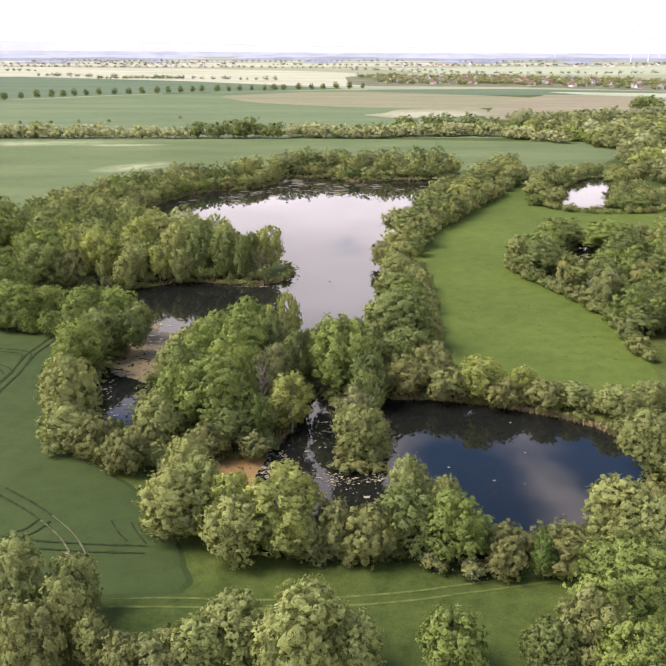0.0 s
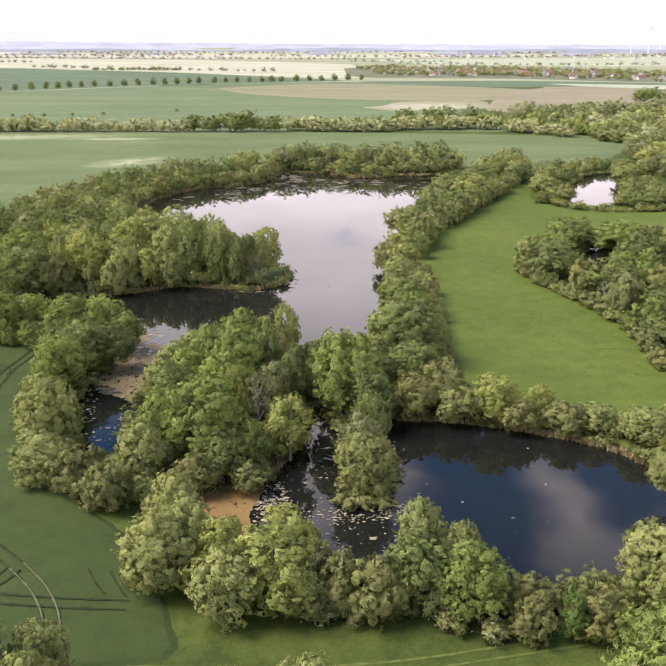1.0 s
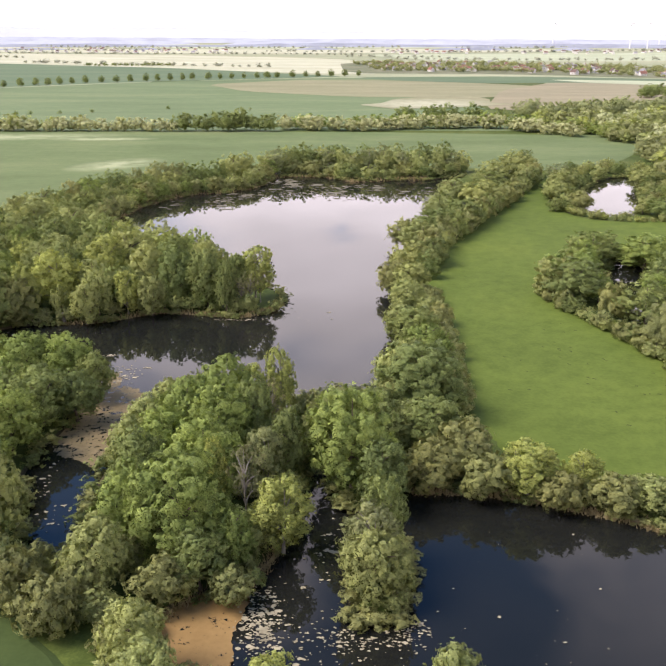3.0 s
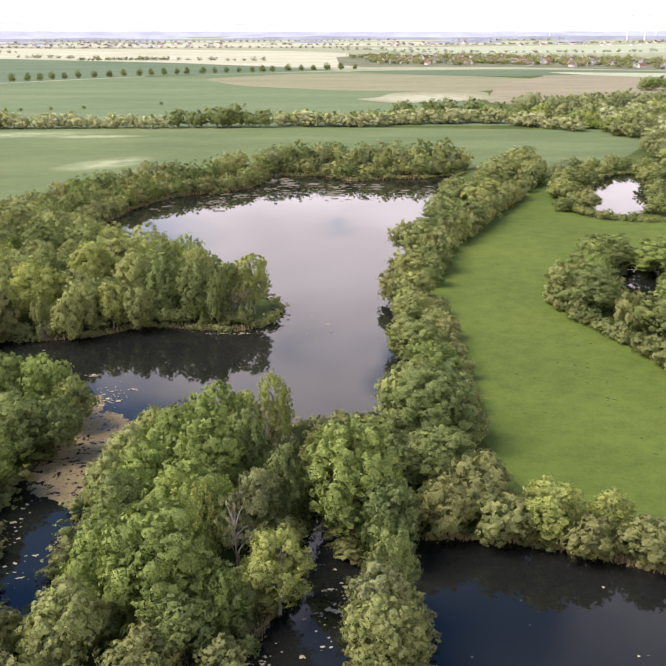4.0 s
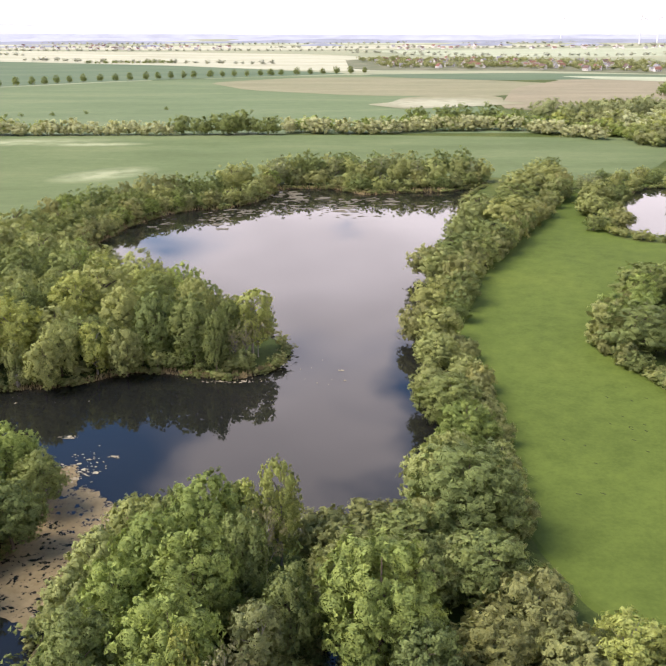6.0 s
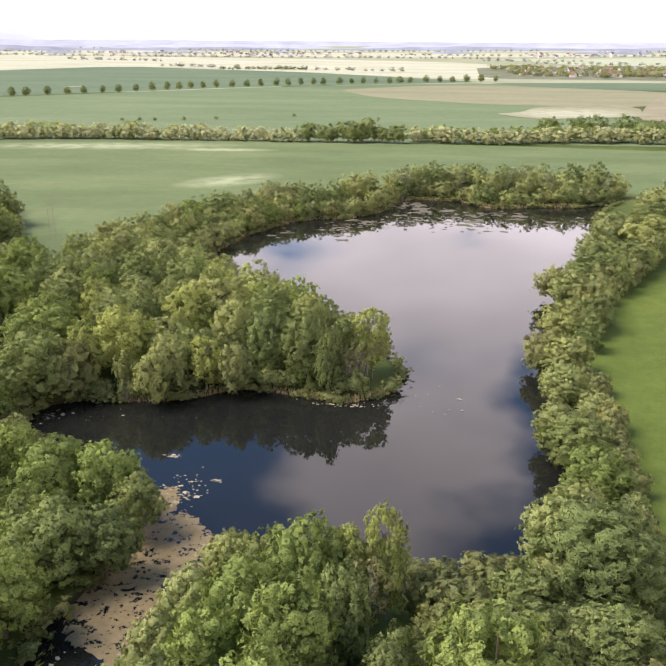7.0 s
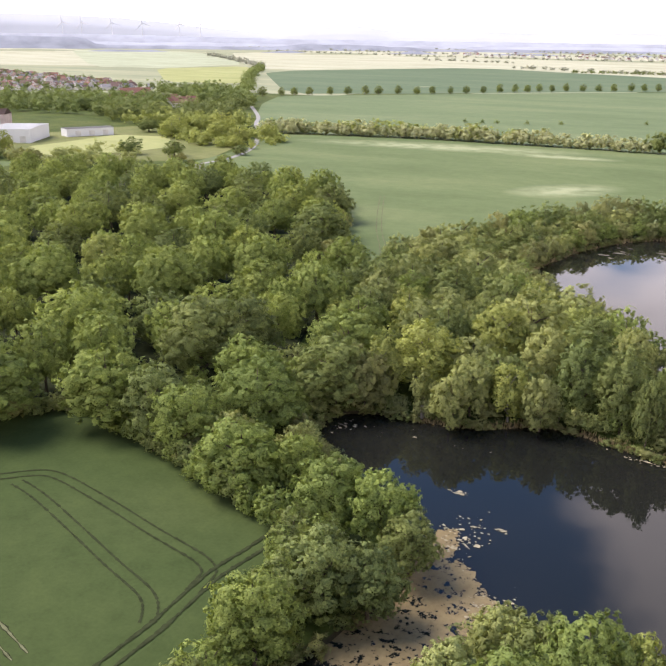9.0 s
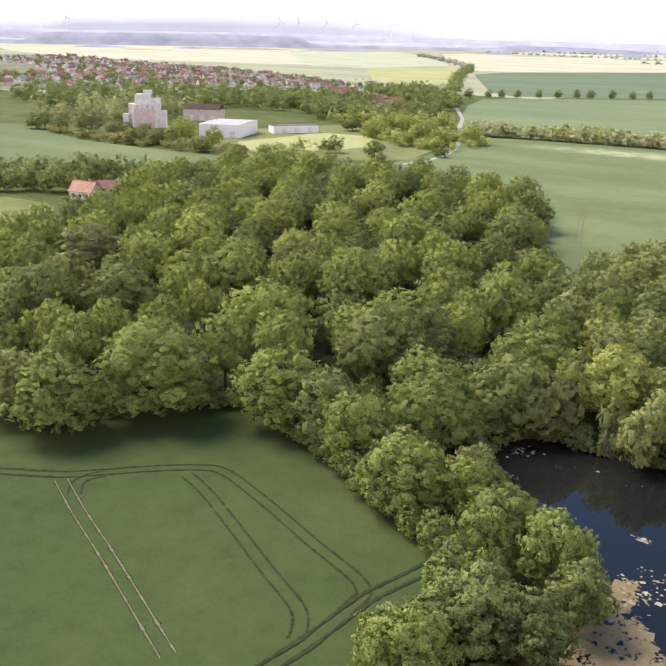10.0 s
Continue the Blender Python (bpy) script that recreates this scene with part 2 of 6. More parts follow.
def algae_material(name, low, high, cover):
    """A film of algae on the water, torn open where the water shows."""
    m, n, l, bsdf = material(name, 0.75, 0.2)
    a = noise_node(n, l, 0.22, 5, 0.62)
    b = noise_node(n, l, 1.1, 5, 0.7)
    c = noise_node(n, l, 0.45, 4, 0.6)
    film = mix_rgb(n, l, 0.5, ramp(n, l, a, [(0.3, low), (0.7, high)]), ramp(n, l, b, [(0.3, low), (0.72, high)]))
    s = n.new("ShaderNodeMath")
    s.operation = "ADD"
    l.new(b, s.inputs[0])
    l.new(c, s.inputs[1])
    k = ramp(n, l, s.outputs[0], [(cover, (0, 0, 0)), (cover + 0.05, (1, 1, 1))])
    l.new(mix_rgb(n, l, k, (0.008, 0.011, 0.012), film), bsdf.inputs["Base Color"])
    r = n.new("ShaderNodeMapRange")
    r.inputs["To Min"].default_value, r.inputs["To Max"].default_value = 0.03, 0.8
    l.new(k, r.inputs["Value"])
    l.new(r.outputs[0], bsdf.inputs["Roughness"])
    bump(n, l, bsdf, b, 0.1, 0.05)
    return m


MAT["algae"] = algae_material("tan_algae_film", (0.135, 0.098, 0.044), (0.275, 0.212, 0.108), 0.885)
MAT["algae_orange"] = algae_material("orange_algae_film", (0.195, 0.118, 0.042), (0.27, 0.17, 0.066), 0.80)
MAT["lily"] = plain("lily_pads", (0.30, 0.26, 0.17), 0.7, 0.4, 0.5, 0.1)
MAT["pad_raft"] = plain("floating_leaf_raft", (0.115, 0.10, 0.06), 0.7, 0.3, 0.8, 0.3)


def foliage(name, dark, light, warm, translucent=0.28, cell=5.2, cover=0.62, lively=1.0):
    """Sprays of small leaves: each tree, spray and leaf has its own tint and lie, gaps open between the leaves, and light passes through."""
    m, n, l, bsdf = material(name, 0.75, 0.12)
    info = n.new("ShaderNodeObjectInfo")
    geo = n.new("ShaderNodeNewGeometry")
    leaf = n.new("ShaderNodeTexVoronoi")
    leaf.inputs["Scale"].default_value = cell
    l.new(geo.outputs["Position"], leaf.inputs["Vector"])
    big = n.new("ShaderNodeTexNoise")
    big.inputs["Scale"].default_value, big.inputs["Detail"].default_value = 0.5, 3
    l.new(geo.outputs["Position"], big.inputs["Vector"])
    col = ramp(n, l, big.outputs["Fac"], [(0.3, dark), (0.7, light)])
    isl = ramp(n, l, geo.outputs["Random Per Island"], [(0.0, (0.94, 0.94, 0.95)), (0.6, (1.0, 1.0, 1.0)), (1.0, (1.07, 1.07, 1.03))])
    col = mix_rgb(n, l, 1.0, col, isl, "MULTIPLY")
    tint = n.new("ShaderNodeSeparateColor")
    l.new(leaf.outputs["Color"], tint.inputs[0])
    own = ramp(n, l, tint.outputs[0], [(0.0, (1 - 0.3 * lively, 1 - 0.28 * lively, 1 - 0.25 * lively)), (1.0, (1 + 0.3 * lively, 1 + 0.28 * lively, 1 + 0.2 * lively))])
    col = mix_rgb(n, l, 1.0, col, own, "MULTIPLY")
    k = n.new("ShaderNodeMath")
    k.operation = "MULTIPLY"
    l.new(info.outputs["Random"], k.inputs[0])
    k.inputs[1].default_value = 0.8
    col = mix_rgb(n, l, k.outputs[0], col, mix_rgb(n, l, 1.0, col, warm, "MULTIPLY"))
    # a second draw from the same number sets how light the whole tree is
    k2 = n.new("ShaderNodeMath")
    k2.operation = "FRACT"
    k3 = n.new("ShaderNodeMath")
    k3.operation = "MULTIPLY"
    l.new(info.outputs["Random"], k3.inputs[0])
    k3.inputs[1].default_value = 37.7
    l.new(k3.outputs[0], k2.inputs[0])
    col = mix_rgb(n, l, 1.0, col, ramp(n, l, k2.outputs[0], [(0.0, (0.86, 0.87, 0.89)), (1.0, (1.1, 1.09, 1.06))]), "MULTIPLY")
    l.new(col, bsdf.inputs["Base Color"])
    # every leaf tilts its own way
    tilt = n.new("ShaderNodeVectorMath")
    tilt.operation = "MULTIPLY_ADD"
    l.new(leaf.outputs["Color"], tilt.inputs[0])
    tilt.inputs[1].default_value = (1.15 * lively, 1.15 * lively, 1.15 * lively)
    tilt.inputs[2].default_value = (-0.57 * lively, -0.57 * lively, -0.45 * lively)
    total = n.new("ShaderNodeVectorMath")
    l.new(geo.outputs["Normal"], total.inputs[0])
    l.new(tilt.outputs[0], total.inputs[1])
    even = n.new("ShaderNodeVectorMath")
    even.operation = "NORMALIZE"
    l.new(total.outputs[0], even.inputs[0])
    l.new(even.outputs[0], bsdf.inputs["Normal"])
    tr = n.new("ShaderNodeBsdfTranslucent")
    l.new(mix_rgb(n, l, 1.0, col, (1.2, 1.2, 0.9), "MULTIPLY"), tr.inputs["Color"])
    mx = n.new("ShaderNodeMixShader")
    mx.inputs[0].default_value = translucent
    l.new(bsdf.outputs[0], mx.inputs[1])
    l.new(tr.outputs[0], mx.inputs[2])
    gap = n.new("ShaderNodeMath")
    gap.operation = "GREATER_THAN"
    l.new(leaf.outputs["Distance"], gap.inputs[0])
    gap.inputs[1].default_value = cover
    see = n.new("ShaderNodeBsdfTransparent")
    cut = n.new("ShaderNodeMixShader")
    l.new(gap.outputs[0], cut.inputs[0])
    l.new(mx.outputs[0], cut.inputs[1])
    l.new(see.outputs[0], cut.inputs[2])
    l.new(cut.outputs[0], n["Material Output"].inputs["Surface"])
    return m


MAT["o"] = foliage("oak_leaves", (0.183, 0.239, 0.070), (0.286, 0.346, 0.097), (1.04, 0.99, 0.95))
MAT["d"] = foliage("dark_leaves", (0.150, 0.190, 0.068), (0.240, 0.285, 0.096), (1.06, 0.98, 0.95))
MAT["w"] = foliage("willow_leaves", (0.236, 0.266, 0.098), (0.345, 0.378, 0.142), (1.06, 0.99, 0.94), cell=6.6, lively=0.7)
MAT["y"] = foliage("yellow_green_leaves", (0.286, 0.320, 0.096), (0.402, 0.435, 0.134), (1.03, 0.99, 0.92))
MAT["p"] = foliage("grey_green_leaves", (0.200, 0.226, 0.104), (0.306, 0.330, 0.148), (1.04, 0.98, 0.93), cell=6.2, lively=0.75)
MAT["b"] = foliage("shrub_leaves", (0.180, 0.197, 0.078), (0.288, 0.302, 0.116), (1.07, 0.98, 0.92), cell=6.2, lively=0.75)
MAT["g"] = foliage("sparse_leaves", (0.222, 0.226, 0.110), (0.316, 0.310, 0.156), (1.06, 0.97, 0.92), cell=6.2, lively=0.75)
MAT["c"] = foliage("young_conifer_needles", (0.146, 0.213, 0.056), (0.213, 0.293, 0.080), (1.0, 0.95, 0.9))
# sunlight on the hedge is put into this pale leaf colour
MAT["pale_hedge"] = foliage("sunlit_hedge_leaves", (0.38, 0.40, 0.215), (0.50, 0.515, 0.29), (1.03, 0.98, 0.9), cover=0.8)
# leaf colour greyed and paled to carry the haze over the plain
MAT["hazy_trees"] = foliage("hazy_tree_leaves", (0.325, 0.346, 0.284), (0.429, 0.448, 0.365), (1.04, 0.97, 0.98), cover=0.9)
MAT["a"] = foliage("maple_leaves", (0.200, 0.252, 0.073), (0.315, 0.367, 0.100), (1.05, 0.99, 0.95))


# ---- building helpers ----
def mesh_object(name, verts, faces, mat, parent=None, smooth=False, normals=None):
    me = bpy.data.meshes.new(name)
    me.from_pydata([tuple(v) for v in verts], [], [tuple(f) for f in faces])
    me.materials.append(mat)
    if smooth:
        me.polygons.foreach_set("use_smooth", [True] * len(me.polygons))
    me.update()
    if normals is not None:
        me.normals_split_custom_set_from_vertices([tuple(v) for v in normals])
    ob = new(name, me)
    if parent is not None:
        ob.parent = parent
    return ob


def ground_z(x, y):
    """Flat land that lifts gently towards the far plain."""
    r = np.hypot(x, np.asarray(y) - 60.0)
    return 0.9 + 48.0 * np.clip((r - 1400.0) / 3400.0, 0, 1) ** 1.4


def smooth_loop(points, per=5, jitter=0.0, seed=1):
    """A closed Catmull-Rom loop through the points of a plan."""
    rng = np.random.default_rng(seed)
    p = np.array(points, float)
    out = []
    for i in range(len(p)):
        a, b, c, d = p[i - 1], p[i], p[(i + 1) % len(p)], p[(i + 2) % len(p)]
        for t in np.arange(per) / per:
            out.append(0.5 * (2 * b + (c - a) * t + (2 * a - 5 * b + 4 * c - d) * t * t + (3 * b - a - 3 * c + d) * t**3))
    return np.array(out) + rng.normal(0, 1, (len(out), 2)) * jitter


def smooth_line(points, per=8):
    p = np.array(points, float)
    p = np.vstack([2 * p[0] - p[1], p, 2 * p[-1] - p[-2]])
    out = []
    for i in range(1, len(p) - 2):
        a, b, c, d = p[i - 1 : i + 3]
        for t in np.arange(per) / per:
            out.append(0.5 * (2 * b + (c - a) * t + (2 * a - 5 * b + 4 * c - d) * t * t + (3 * b - a - 3 * c + d) * t**3))
    out.append(p[-2])
    return np.array(out)


def signed_distance(loop, x, y):
    """Distance to a closed loop, negative inside."""
    best, inside = np.full(x.shape, 1e9), np.zeros(x.shape, bool)
    for (ax, ay), (bx, by) in zip(loop, np.roll(loop, -1, 0)):
        ex, ey = bx - ax, by - ay
        k = np.clip(((x - ax) * ex + (y - ay) * ey) / (ex * ex + ey * ey + 1e-9), 0, 1)
        best = np.minimum(best, np.hypot(x - ax - k * ex, y - ay - k * ey))
        if ay != by:
            inside ^= ((ay > y) != (by > y)) & (x < ex * (y - ay) / (by - ay) + ax)
    return np.where(inside, -best, best)


def slab(name, loop, lift, mat, label, kind="structure", category="field", drape=0):
    """A crop or sward that stands on the ground: a top and a low skirt round it."""
    bm = bmesh.new()
    z = ground_z(loop[:, 0], loop[:, 1])
    top = [bm.verts.new((x, y, h + lift)) for (x, y), h in zip(loop, z)]
    e = np.roll(loop, -1, 0) - np.roll(loop, 1, 0)
    turn = np.sum(loop[:, 0] * np.roll(loop[:, 1], -1) - np.roll(loop[:, 0], -1) * loop[:, 1])
    out = np.stack([e[:, 1], -e[:, 0]], 1) / (np.linalg.norm(e, axis=1)[:, None] + 1e-9) * (1.4 if turn > 0 else -1.4)
    low = [bm.verts.new((x, y, h - 0.12)) for (x, y), h in zip(loop + out, z)]
    f = bm.faces.new(top)
    for i in range(len(top)):
        j = (i + 1) % len(top)
        bm.faces.new((top[i], low[i], low[j], top[j]))
    f.normal_update()
    bmesh.ops.triangulate(bm, faces=[f], ngon_method="EAR_CLIP")
    if drape:
        up = {v for q in bm.faces if abs(q.normal.z) > 0.5 for v in q.verts}
        bmesh.ops.subdivide_edges(bm, edges=[e for e in bm.edges if e.verts[0] in up and e.verts[1] in up], cuts=drape, use_grid_fill=True)
        lows = set(low)
        for v in bm.verts:
            if v not in lows:
                v.co.z = float(ground_z(v.co.x, v.co.y)) + lift
    bmesh.ops.recalc_face_normals(bm, faces=bm.faces)
    me = bpy.data.meshes.new(name)
    bm.to_mesh(me)
    bm.free()
    me.materials.append(mat)
    return tagged(new(name, me), label, category, "", kind)


def ribbon(name, line, width, lift, mat, label, category="track", wobble=0.0):
    line = smooth_line(line)
    d = np.gradient(line, axis=0)
    d /= np.linalg.norm(d, axis=1)[:, None] + 1e-9
    nrm = np.stack([-d[:, 1], d[:, 0]], 1)
    rng = np.random.default_rng(len(line))
    w = width / 2 * (1 + wobble * rng.normal(0, 1, (len(line), 1)))
    a, b = line + nrm * w, line - nrm * w
    z = (terrain(line[:, 0], line[:, 1]) if lift < 0.1 else ground_z(line[:, 0], line[:, 1])) + lift
    verts = [(*p, h) for p, h in zip(a, z)] + [(*p, h) for p, h in zip(b, z)]
    k = len(line)
    faces = [(i, i + k, i + k + 1, i + 1) for i in range(k - 1)]
    return tagged(mesh_object(name, verts, faces, mat), label, category, "", "structure")


# ---- plan: ponds ----
MAIN_LAKE = [(-39, 126), (-34, 127), (-35, 138), (-36, 150), (-34, 165), (-32, 174), (-26, 177), (-16, 177), (-6, 175), (2, 178),
             (8, 180), (14, 187), (19, 198), (21, 210), (19, 225), (21, 240), (20, 256), (21, 274), (28, 308), (36, 350), (47, 382), (51, 412),
             (58, 445), (70, 476), (52, 464), (32, 462), (15, 458), (1, 472), (-22, 472), (-30, 446), (-42, 427), (-55, 423), (-64, 414), (-74, 393),
             (-80, 362), (-80, 335), (-66, 318), (-50, 302), (-38, 287)]
MAIN_LAKE += [(-25, 275), (-14, 263), (-10, 250), (-13, 242), (-20, 237), (-27, 238), (-42, 241), (-53, 234), (-65, 231), (-73, 230),
              (-79, 225), (-77, 216), (-67, 205), (-57, 195), (-49, 185), (-46, 172), (-48, 160), (-47, 148), (-42, 134)]
SOUTH_POND = [(12, 146), (20, 147), (28, 144), (36, 142), (44, 138), (51, 133), (56, 124), (55, 112), (50, 102), (44, 96), (37, 93), (31, 92),
              (24, 93), (16, 93), (8, 94), (0, 97), (-8, 101), (-17, 104), (-21, 111), (-17, 118), (-9, 122), (-6, 130), (-4, 142), (-2, 151), (1, 151),
              (2, 143), (6, 138)]
EAST_POND = [(107, 390), (122, 437), (143, 470), (156, 467), (146, 436), (130, 383), (117, 367), (106, 372)]
SMALL_POND = [(80, 268), (90, 292), (98, 288), (92, 262), (84, 240), (86, 222), (80, 214), (77, 226), (79, 250)]
ISLET = [(3, 117), (6, 112.5), (10, 115), (11.5, 122), (11, 131), (7, 134), (4, 128)]
PONDS = [("main_lake", smooth_loop(MAIN_LAKE), "dark still lake with floating leaves and sky reflections"),
         ("south_pond", smooth_loop(SOUTH_POND), "dark blue still pond with floating leaf pads"),
         ("east_pond", smooth_loop(EAST_POND), "small pale pond ringed by willows"),
         ("small_pond", smooth_loop(SMALL_POND), "narrow dark pond between shrubs")]
islet_loop = smooth_loop(ISLET)

# ---- ground: one sheet to the horizon, hollowed under the ponds ----
def spread(lo, hi, step, far):
    mid = list(np.arange(lo, hi + 0.1, step))
    out, s = [], step
    a, b = [], []
    x = mid[0]
    while x > -far:
        s *= 1.28
        x -= s
        a.append(max(x, -far))
    x, s = mid[-1], step
    while x < far:
        s *= 1.28
        x += s
        b.append(min(x, far))
    return np.array(a[::-1] + mid + b)


gx, gy = spread(-92, 162, 1.6, 4950), spread(84, 484, 1.6, 4950)
GX, GY = np.meshgrid(gx, gy)
dist = [signed_distance(lp, GX, GY) for _, lp, _ in PONDS]
d_islet = signed_distance(islet_loop, GX, GY)
d_water = np.maximum(np.minimum.reduce(dist), -d_islet)
bank = np.clip((d_water + 1.2) / 2.4, 0, 1)
bank = bank * bank * (3 - 2 * bank)
lump = np.array([[noise.noise((x * 0.13, y * 0.13, 0)) for x in gx] for y in gy]) * 0.12
GZ = ground_z(GX, GY) * bank - 1.6 * (1 - bank) + lump * (d_water < 400)
ny, nx = GX.shape
idx = np.arange(nx * ny).reshape(ny, nx)
quads = np.stack([idx[:-1, :-1], idx[:-1, 1:], idx[1:, 1:], idx[1:, :-1]], -1).reshape(-1, 4)
verts = np.stack([GX.ravel(), GY.ravel(), GZ.ravel()], 1)
ground = mesh_object("ground", verts.tolist(), quads.tolist(), MAT["bank_ground"], None, True)
ground.data.materials.append(MAT["plain"])
far_cell = np.hypot(GX[:-1, :-1], GY[:-1, :-1] - 60) > 1250
ground.data.polygons.foreach_set("material_index", far_cell.ravel().astype(np.int32))
tagged(ground, "rough green grassland with hollowed pond banks", "ground", "", "structure")


def terrain(x, y):
    """Height of the ground sheet, lumps included."""
    i = np.clip(np.searchsorted(gx, x) - 1, 0, len(gx) - 2)
    j = np.clip(np.searchsorted(gy, y) - 1, 0, len(gy) - 2)
    u, v = (x - gx[i]) / (gx[i + 1] - gx[i]), (y - gy[j]) / (gy[j + 1] - gy[j])
    return (GZ[j, i] * (1 - u) + GZ[j, i + 1] * u) * (1 - v) + (GZ[j + 1, i] * (1 - u) + GZ[j + 1, i + 1] * u) * v


cell_d = [np.maximum.reduce([d[:-1, :-1], d[1:, 1:]]) for d in dist]
for (name, loop, label), d in zip(PONDS, cell_d):
    keep = (d < 4.5).ravel()
    fq = quads[keep]
    used, inv = np.unique(fq, return_inverse=True)
    wv = np.stack([verts[used, 0], verts[used, 1], np.zeros(len(used))], 1)
    tagged(mesh_object("water", wv.tolist(), inv.reshape(-1, 4).tolist(), MAT["water"]), label, "water", "", "structure")

# ---- crops and meadows near the ponds ----
SW_FIELD = [(-65, 192), (-58, 170), (-55, 155), (-50, 134), (-43, 121), (-35, 111), (-27, 102), (-21, 91), (-18.5, 84), (-18, 78), (-29, 76.5), (-60, 76),
            (-110, 74), (-200, 70), (-260, 90), (-240, 120), (-190, 143), (-152, 165), (-138, 175), (-131, 190), (-122, 200), (-98, 199), (-80, 195)]
slab("crop_field", smooth_loop(SW_FIELD, 6, 0.12), 0.2, MAT["crop"], "dark green cereal field with tractor tramlines")
N_FIELD = [(-376, 648), (-300, 681), (-240, 689), (-104, 691), (20, 689), (132, 673), (196, 668), (214, 655), (206, 612), (190, 570), (150, 506), (118, 490), (60, 505), (0, 505),
           (-40, 486), (-62, 452), (-86, 432), (-102, 402), (-112, 360), (-122, 318), (-138, 332), (-155, 368), (-182, 416), (-206, 432), (-250, 442), (-300, 462), (-322, 500), (-340, 580)]
slab("crop_field", smooth_loop(N_FIELD, 6, 0.15), 0.2, MAT["crop_north"], "pale green cereal field behind the lake")
MEADOW = [(108, 490), (96, 446), (75, 389), (54, 349), (39, 316), (31, 276), (29, 248), (29, 225), (27, 200), (26, 186), (29, 168), (34, 155), (45, 147), (66, 147),
          (72, 163), (72, 192), (73, 206), (68, 221), (62, 243), (58, 254), (66, 273), (75, 287), (88, 296), (104, 301), (140, 304), (164, 310), (168, 345), (150, 352), (129, 355),
          (107, 356), (96, 371), (98, 410), (106, 440), (124, 470), (144, 494)]
slab("meadow", smooth_loop(MEADOW, 6, 0.2), 0.16, MAT["meadow"], "bright green mown meadow", "structure", "meadow")

# ---- trees ----
def tube(path, radii, sides, verts, faces):
    """A tapered tube along a path."""
    base = len(verts)
    path = np.array(path, float)
    d = np.gradient(path, axis=0)
    for p, t, r in zip(path, d, radii):
        t = t / (np.linalg.norm(t) + 1e-9)
        u = np.cross(t, (0.3, 1, 0.2))
        u /= np.linalg.norm(u) + 1e-9
        v = np.cross(t, u)
        for k in range(sides):
            a = 2 * math.pi * k / sides
            verts.append(tuple(p + r * (math.cos(a) * u + math.sin(a) * v)))
    for i in range(len(path) - 1):
        for k in range(sides):
            a, b = base + i * sides + k, base + i * sides + (k + 1) % sides
            faces.append((a, b, b + sides, a + sides))


ICO_V, ICO_F = [], []
_g = (1 + 5**0.5) / 2
for s1 in (-1, 1):
    for s2 in (-1, 1):
        ICO_V += [(0, s1, s2 * _g), (s1, s2 * _g, 0), (s2 * _g, 0, s1)]
ICO_V = np.array(ICO_V) / np.linalg.norm(ICO_V[0])
for i in range(12):
    for j in range(i + 1, 12):
        for k in range(j + 1, 12):
            if max(np.linalg.norm(ICO_V[i] - ICO_V[j]), np.linalg.norm(ICO_V[j] - ICO_V[k]), np.linalg.norm(ICO_V[i] - ICO_V[k])) < 1.1:
                ICO_F.append((i, j, k))

# species: (name, label, category, crown bottom, number of lobes, lobe size, width of crown to height, leaf length, droop, core)
SPECIES = {
    "o": ("oak_tree", "round broadleaf tree with a bright green crown", "tree", 0.04, 30, 0.29, 0.40, 1.0, 0.0, True),
    "a": ("maple_tree", "rounded green maple in the dense wood", "tree", 0.2, 30, 0.29, 0.48, 1.0, 0.0, True),
    "d": ("broadleaf_tree", "dense broadleaf tree with dark green leaves", "tree", 0.02, 27, 0.30, 0.40, 1.0, 0.1, True),
    "w": ("willow_tree", "grey-green willow with a loose rounded crown", "tree", 0.0, 28, 0.29, 0.44, 1.35, 0.12, True),
    "y": ("willow_tree", "yellow-green willow with hanging twigs", "tree", 0.04, 26, 0.29, 0.34, 1.4, 0.2, True),
    "p": ("poplar_tree", "tall slender grey-green poplar by the water", "tree", 0.08, 24, 0.30, 0.26, 1.0, 0.1, True),
    "b": ("bush", "olive green shrub thicket on the bank", "bush", 0.0, 16, 0.36, 0.55, 1.2, 0.1, True),
    "g": ("thin_tree", "half-bare tree with pale branches and few leaves", "tree", 0.25, 13, 0.34, 0.26, 1.1, 0.0, False),
    "c": ("young_conifer", "small pointed light green conifer", "tree", 0.03, 14, 0.34, 0.24, 1.0, 0.3, True),
}
LEAVES = {"near": 5600, "mid": 2200, "low": 700, "copse": 190, "far": 56}
CORES = {"near": 30, "mid": 20, "low": 10, "copse": 7, "far": 4}


def finer(v, f):
    """Splits each triangle of a ball into four."""
    v, f = [np.array(p) for p in v], list(f)
    out, mid = [], {}
    def half(i, j):
        key = (min(i, j), max(i, j))
        if key not in mid:
            p = v[i] + v[j]
            v.append(p / np.linalg.norm(p))
            mid[key] = len(v) - 1
        return mid[key]
    for a, b, c in f:
        ab, bc, ca = half(a, b), half(b, c), half(c, a)
        out += [(a, ab, ca), (b, bc, ab), (c, ca, bc), (ab, bc, ca)]
    return np.array(v), out


def outward(v, f):
    return [t if np.dot(np.cross(v[t[1]] - v[t[0]], v[t[2]] - v[t[0]]), v[t[0]] + v[t[1]] + v[t[2]]) > 0 else (t[0], t[2], t[1]) for t in f]


ICO_F = outward(ICO_V, ICO_F)
BALL_V, BALL_F = finer(ICO_V, ICO_F)
BALL_F = outward(BALL_V, BALL_F)


def unit(a):
    return a / (np.linalg.norm(a, axis=-1)[..., None] + 1e-9)


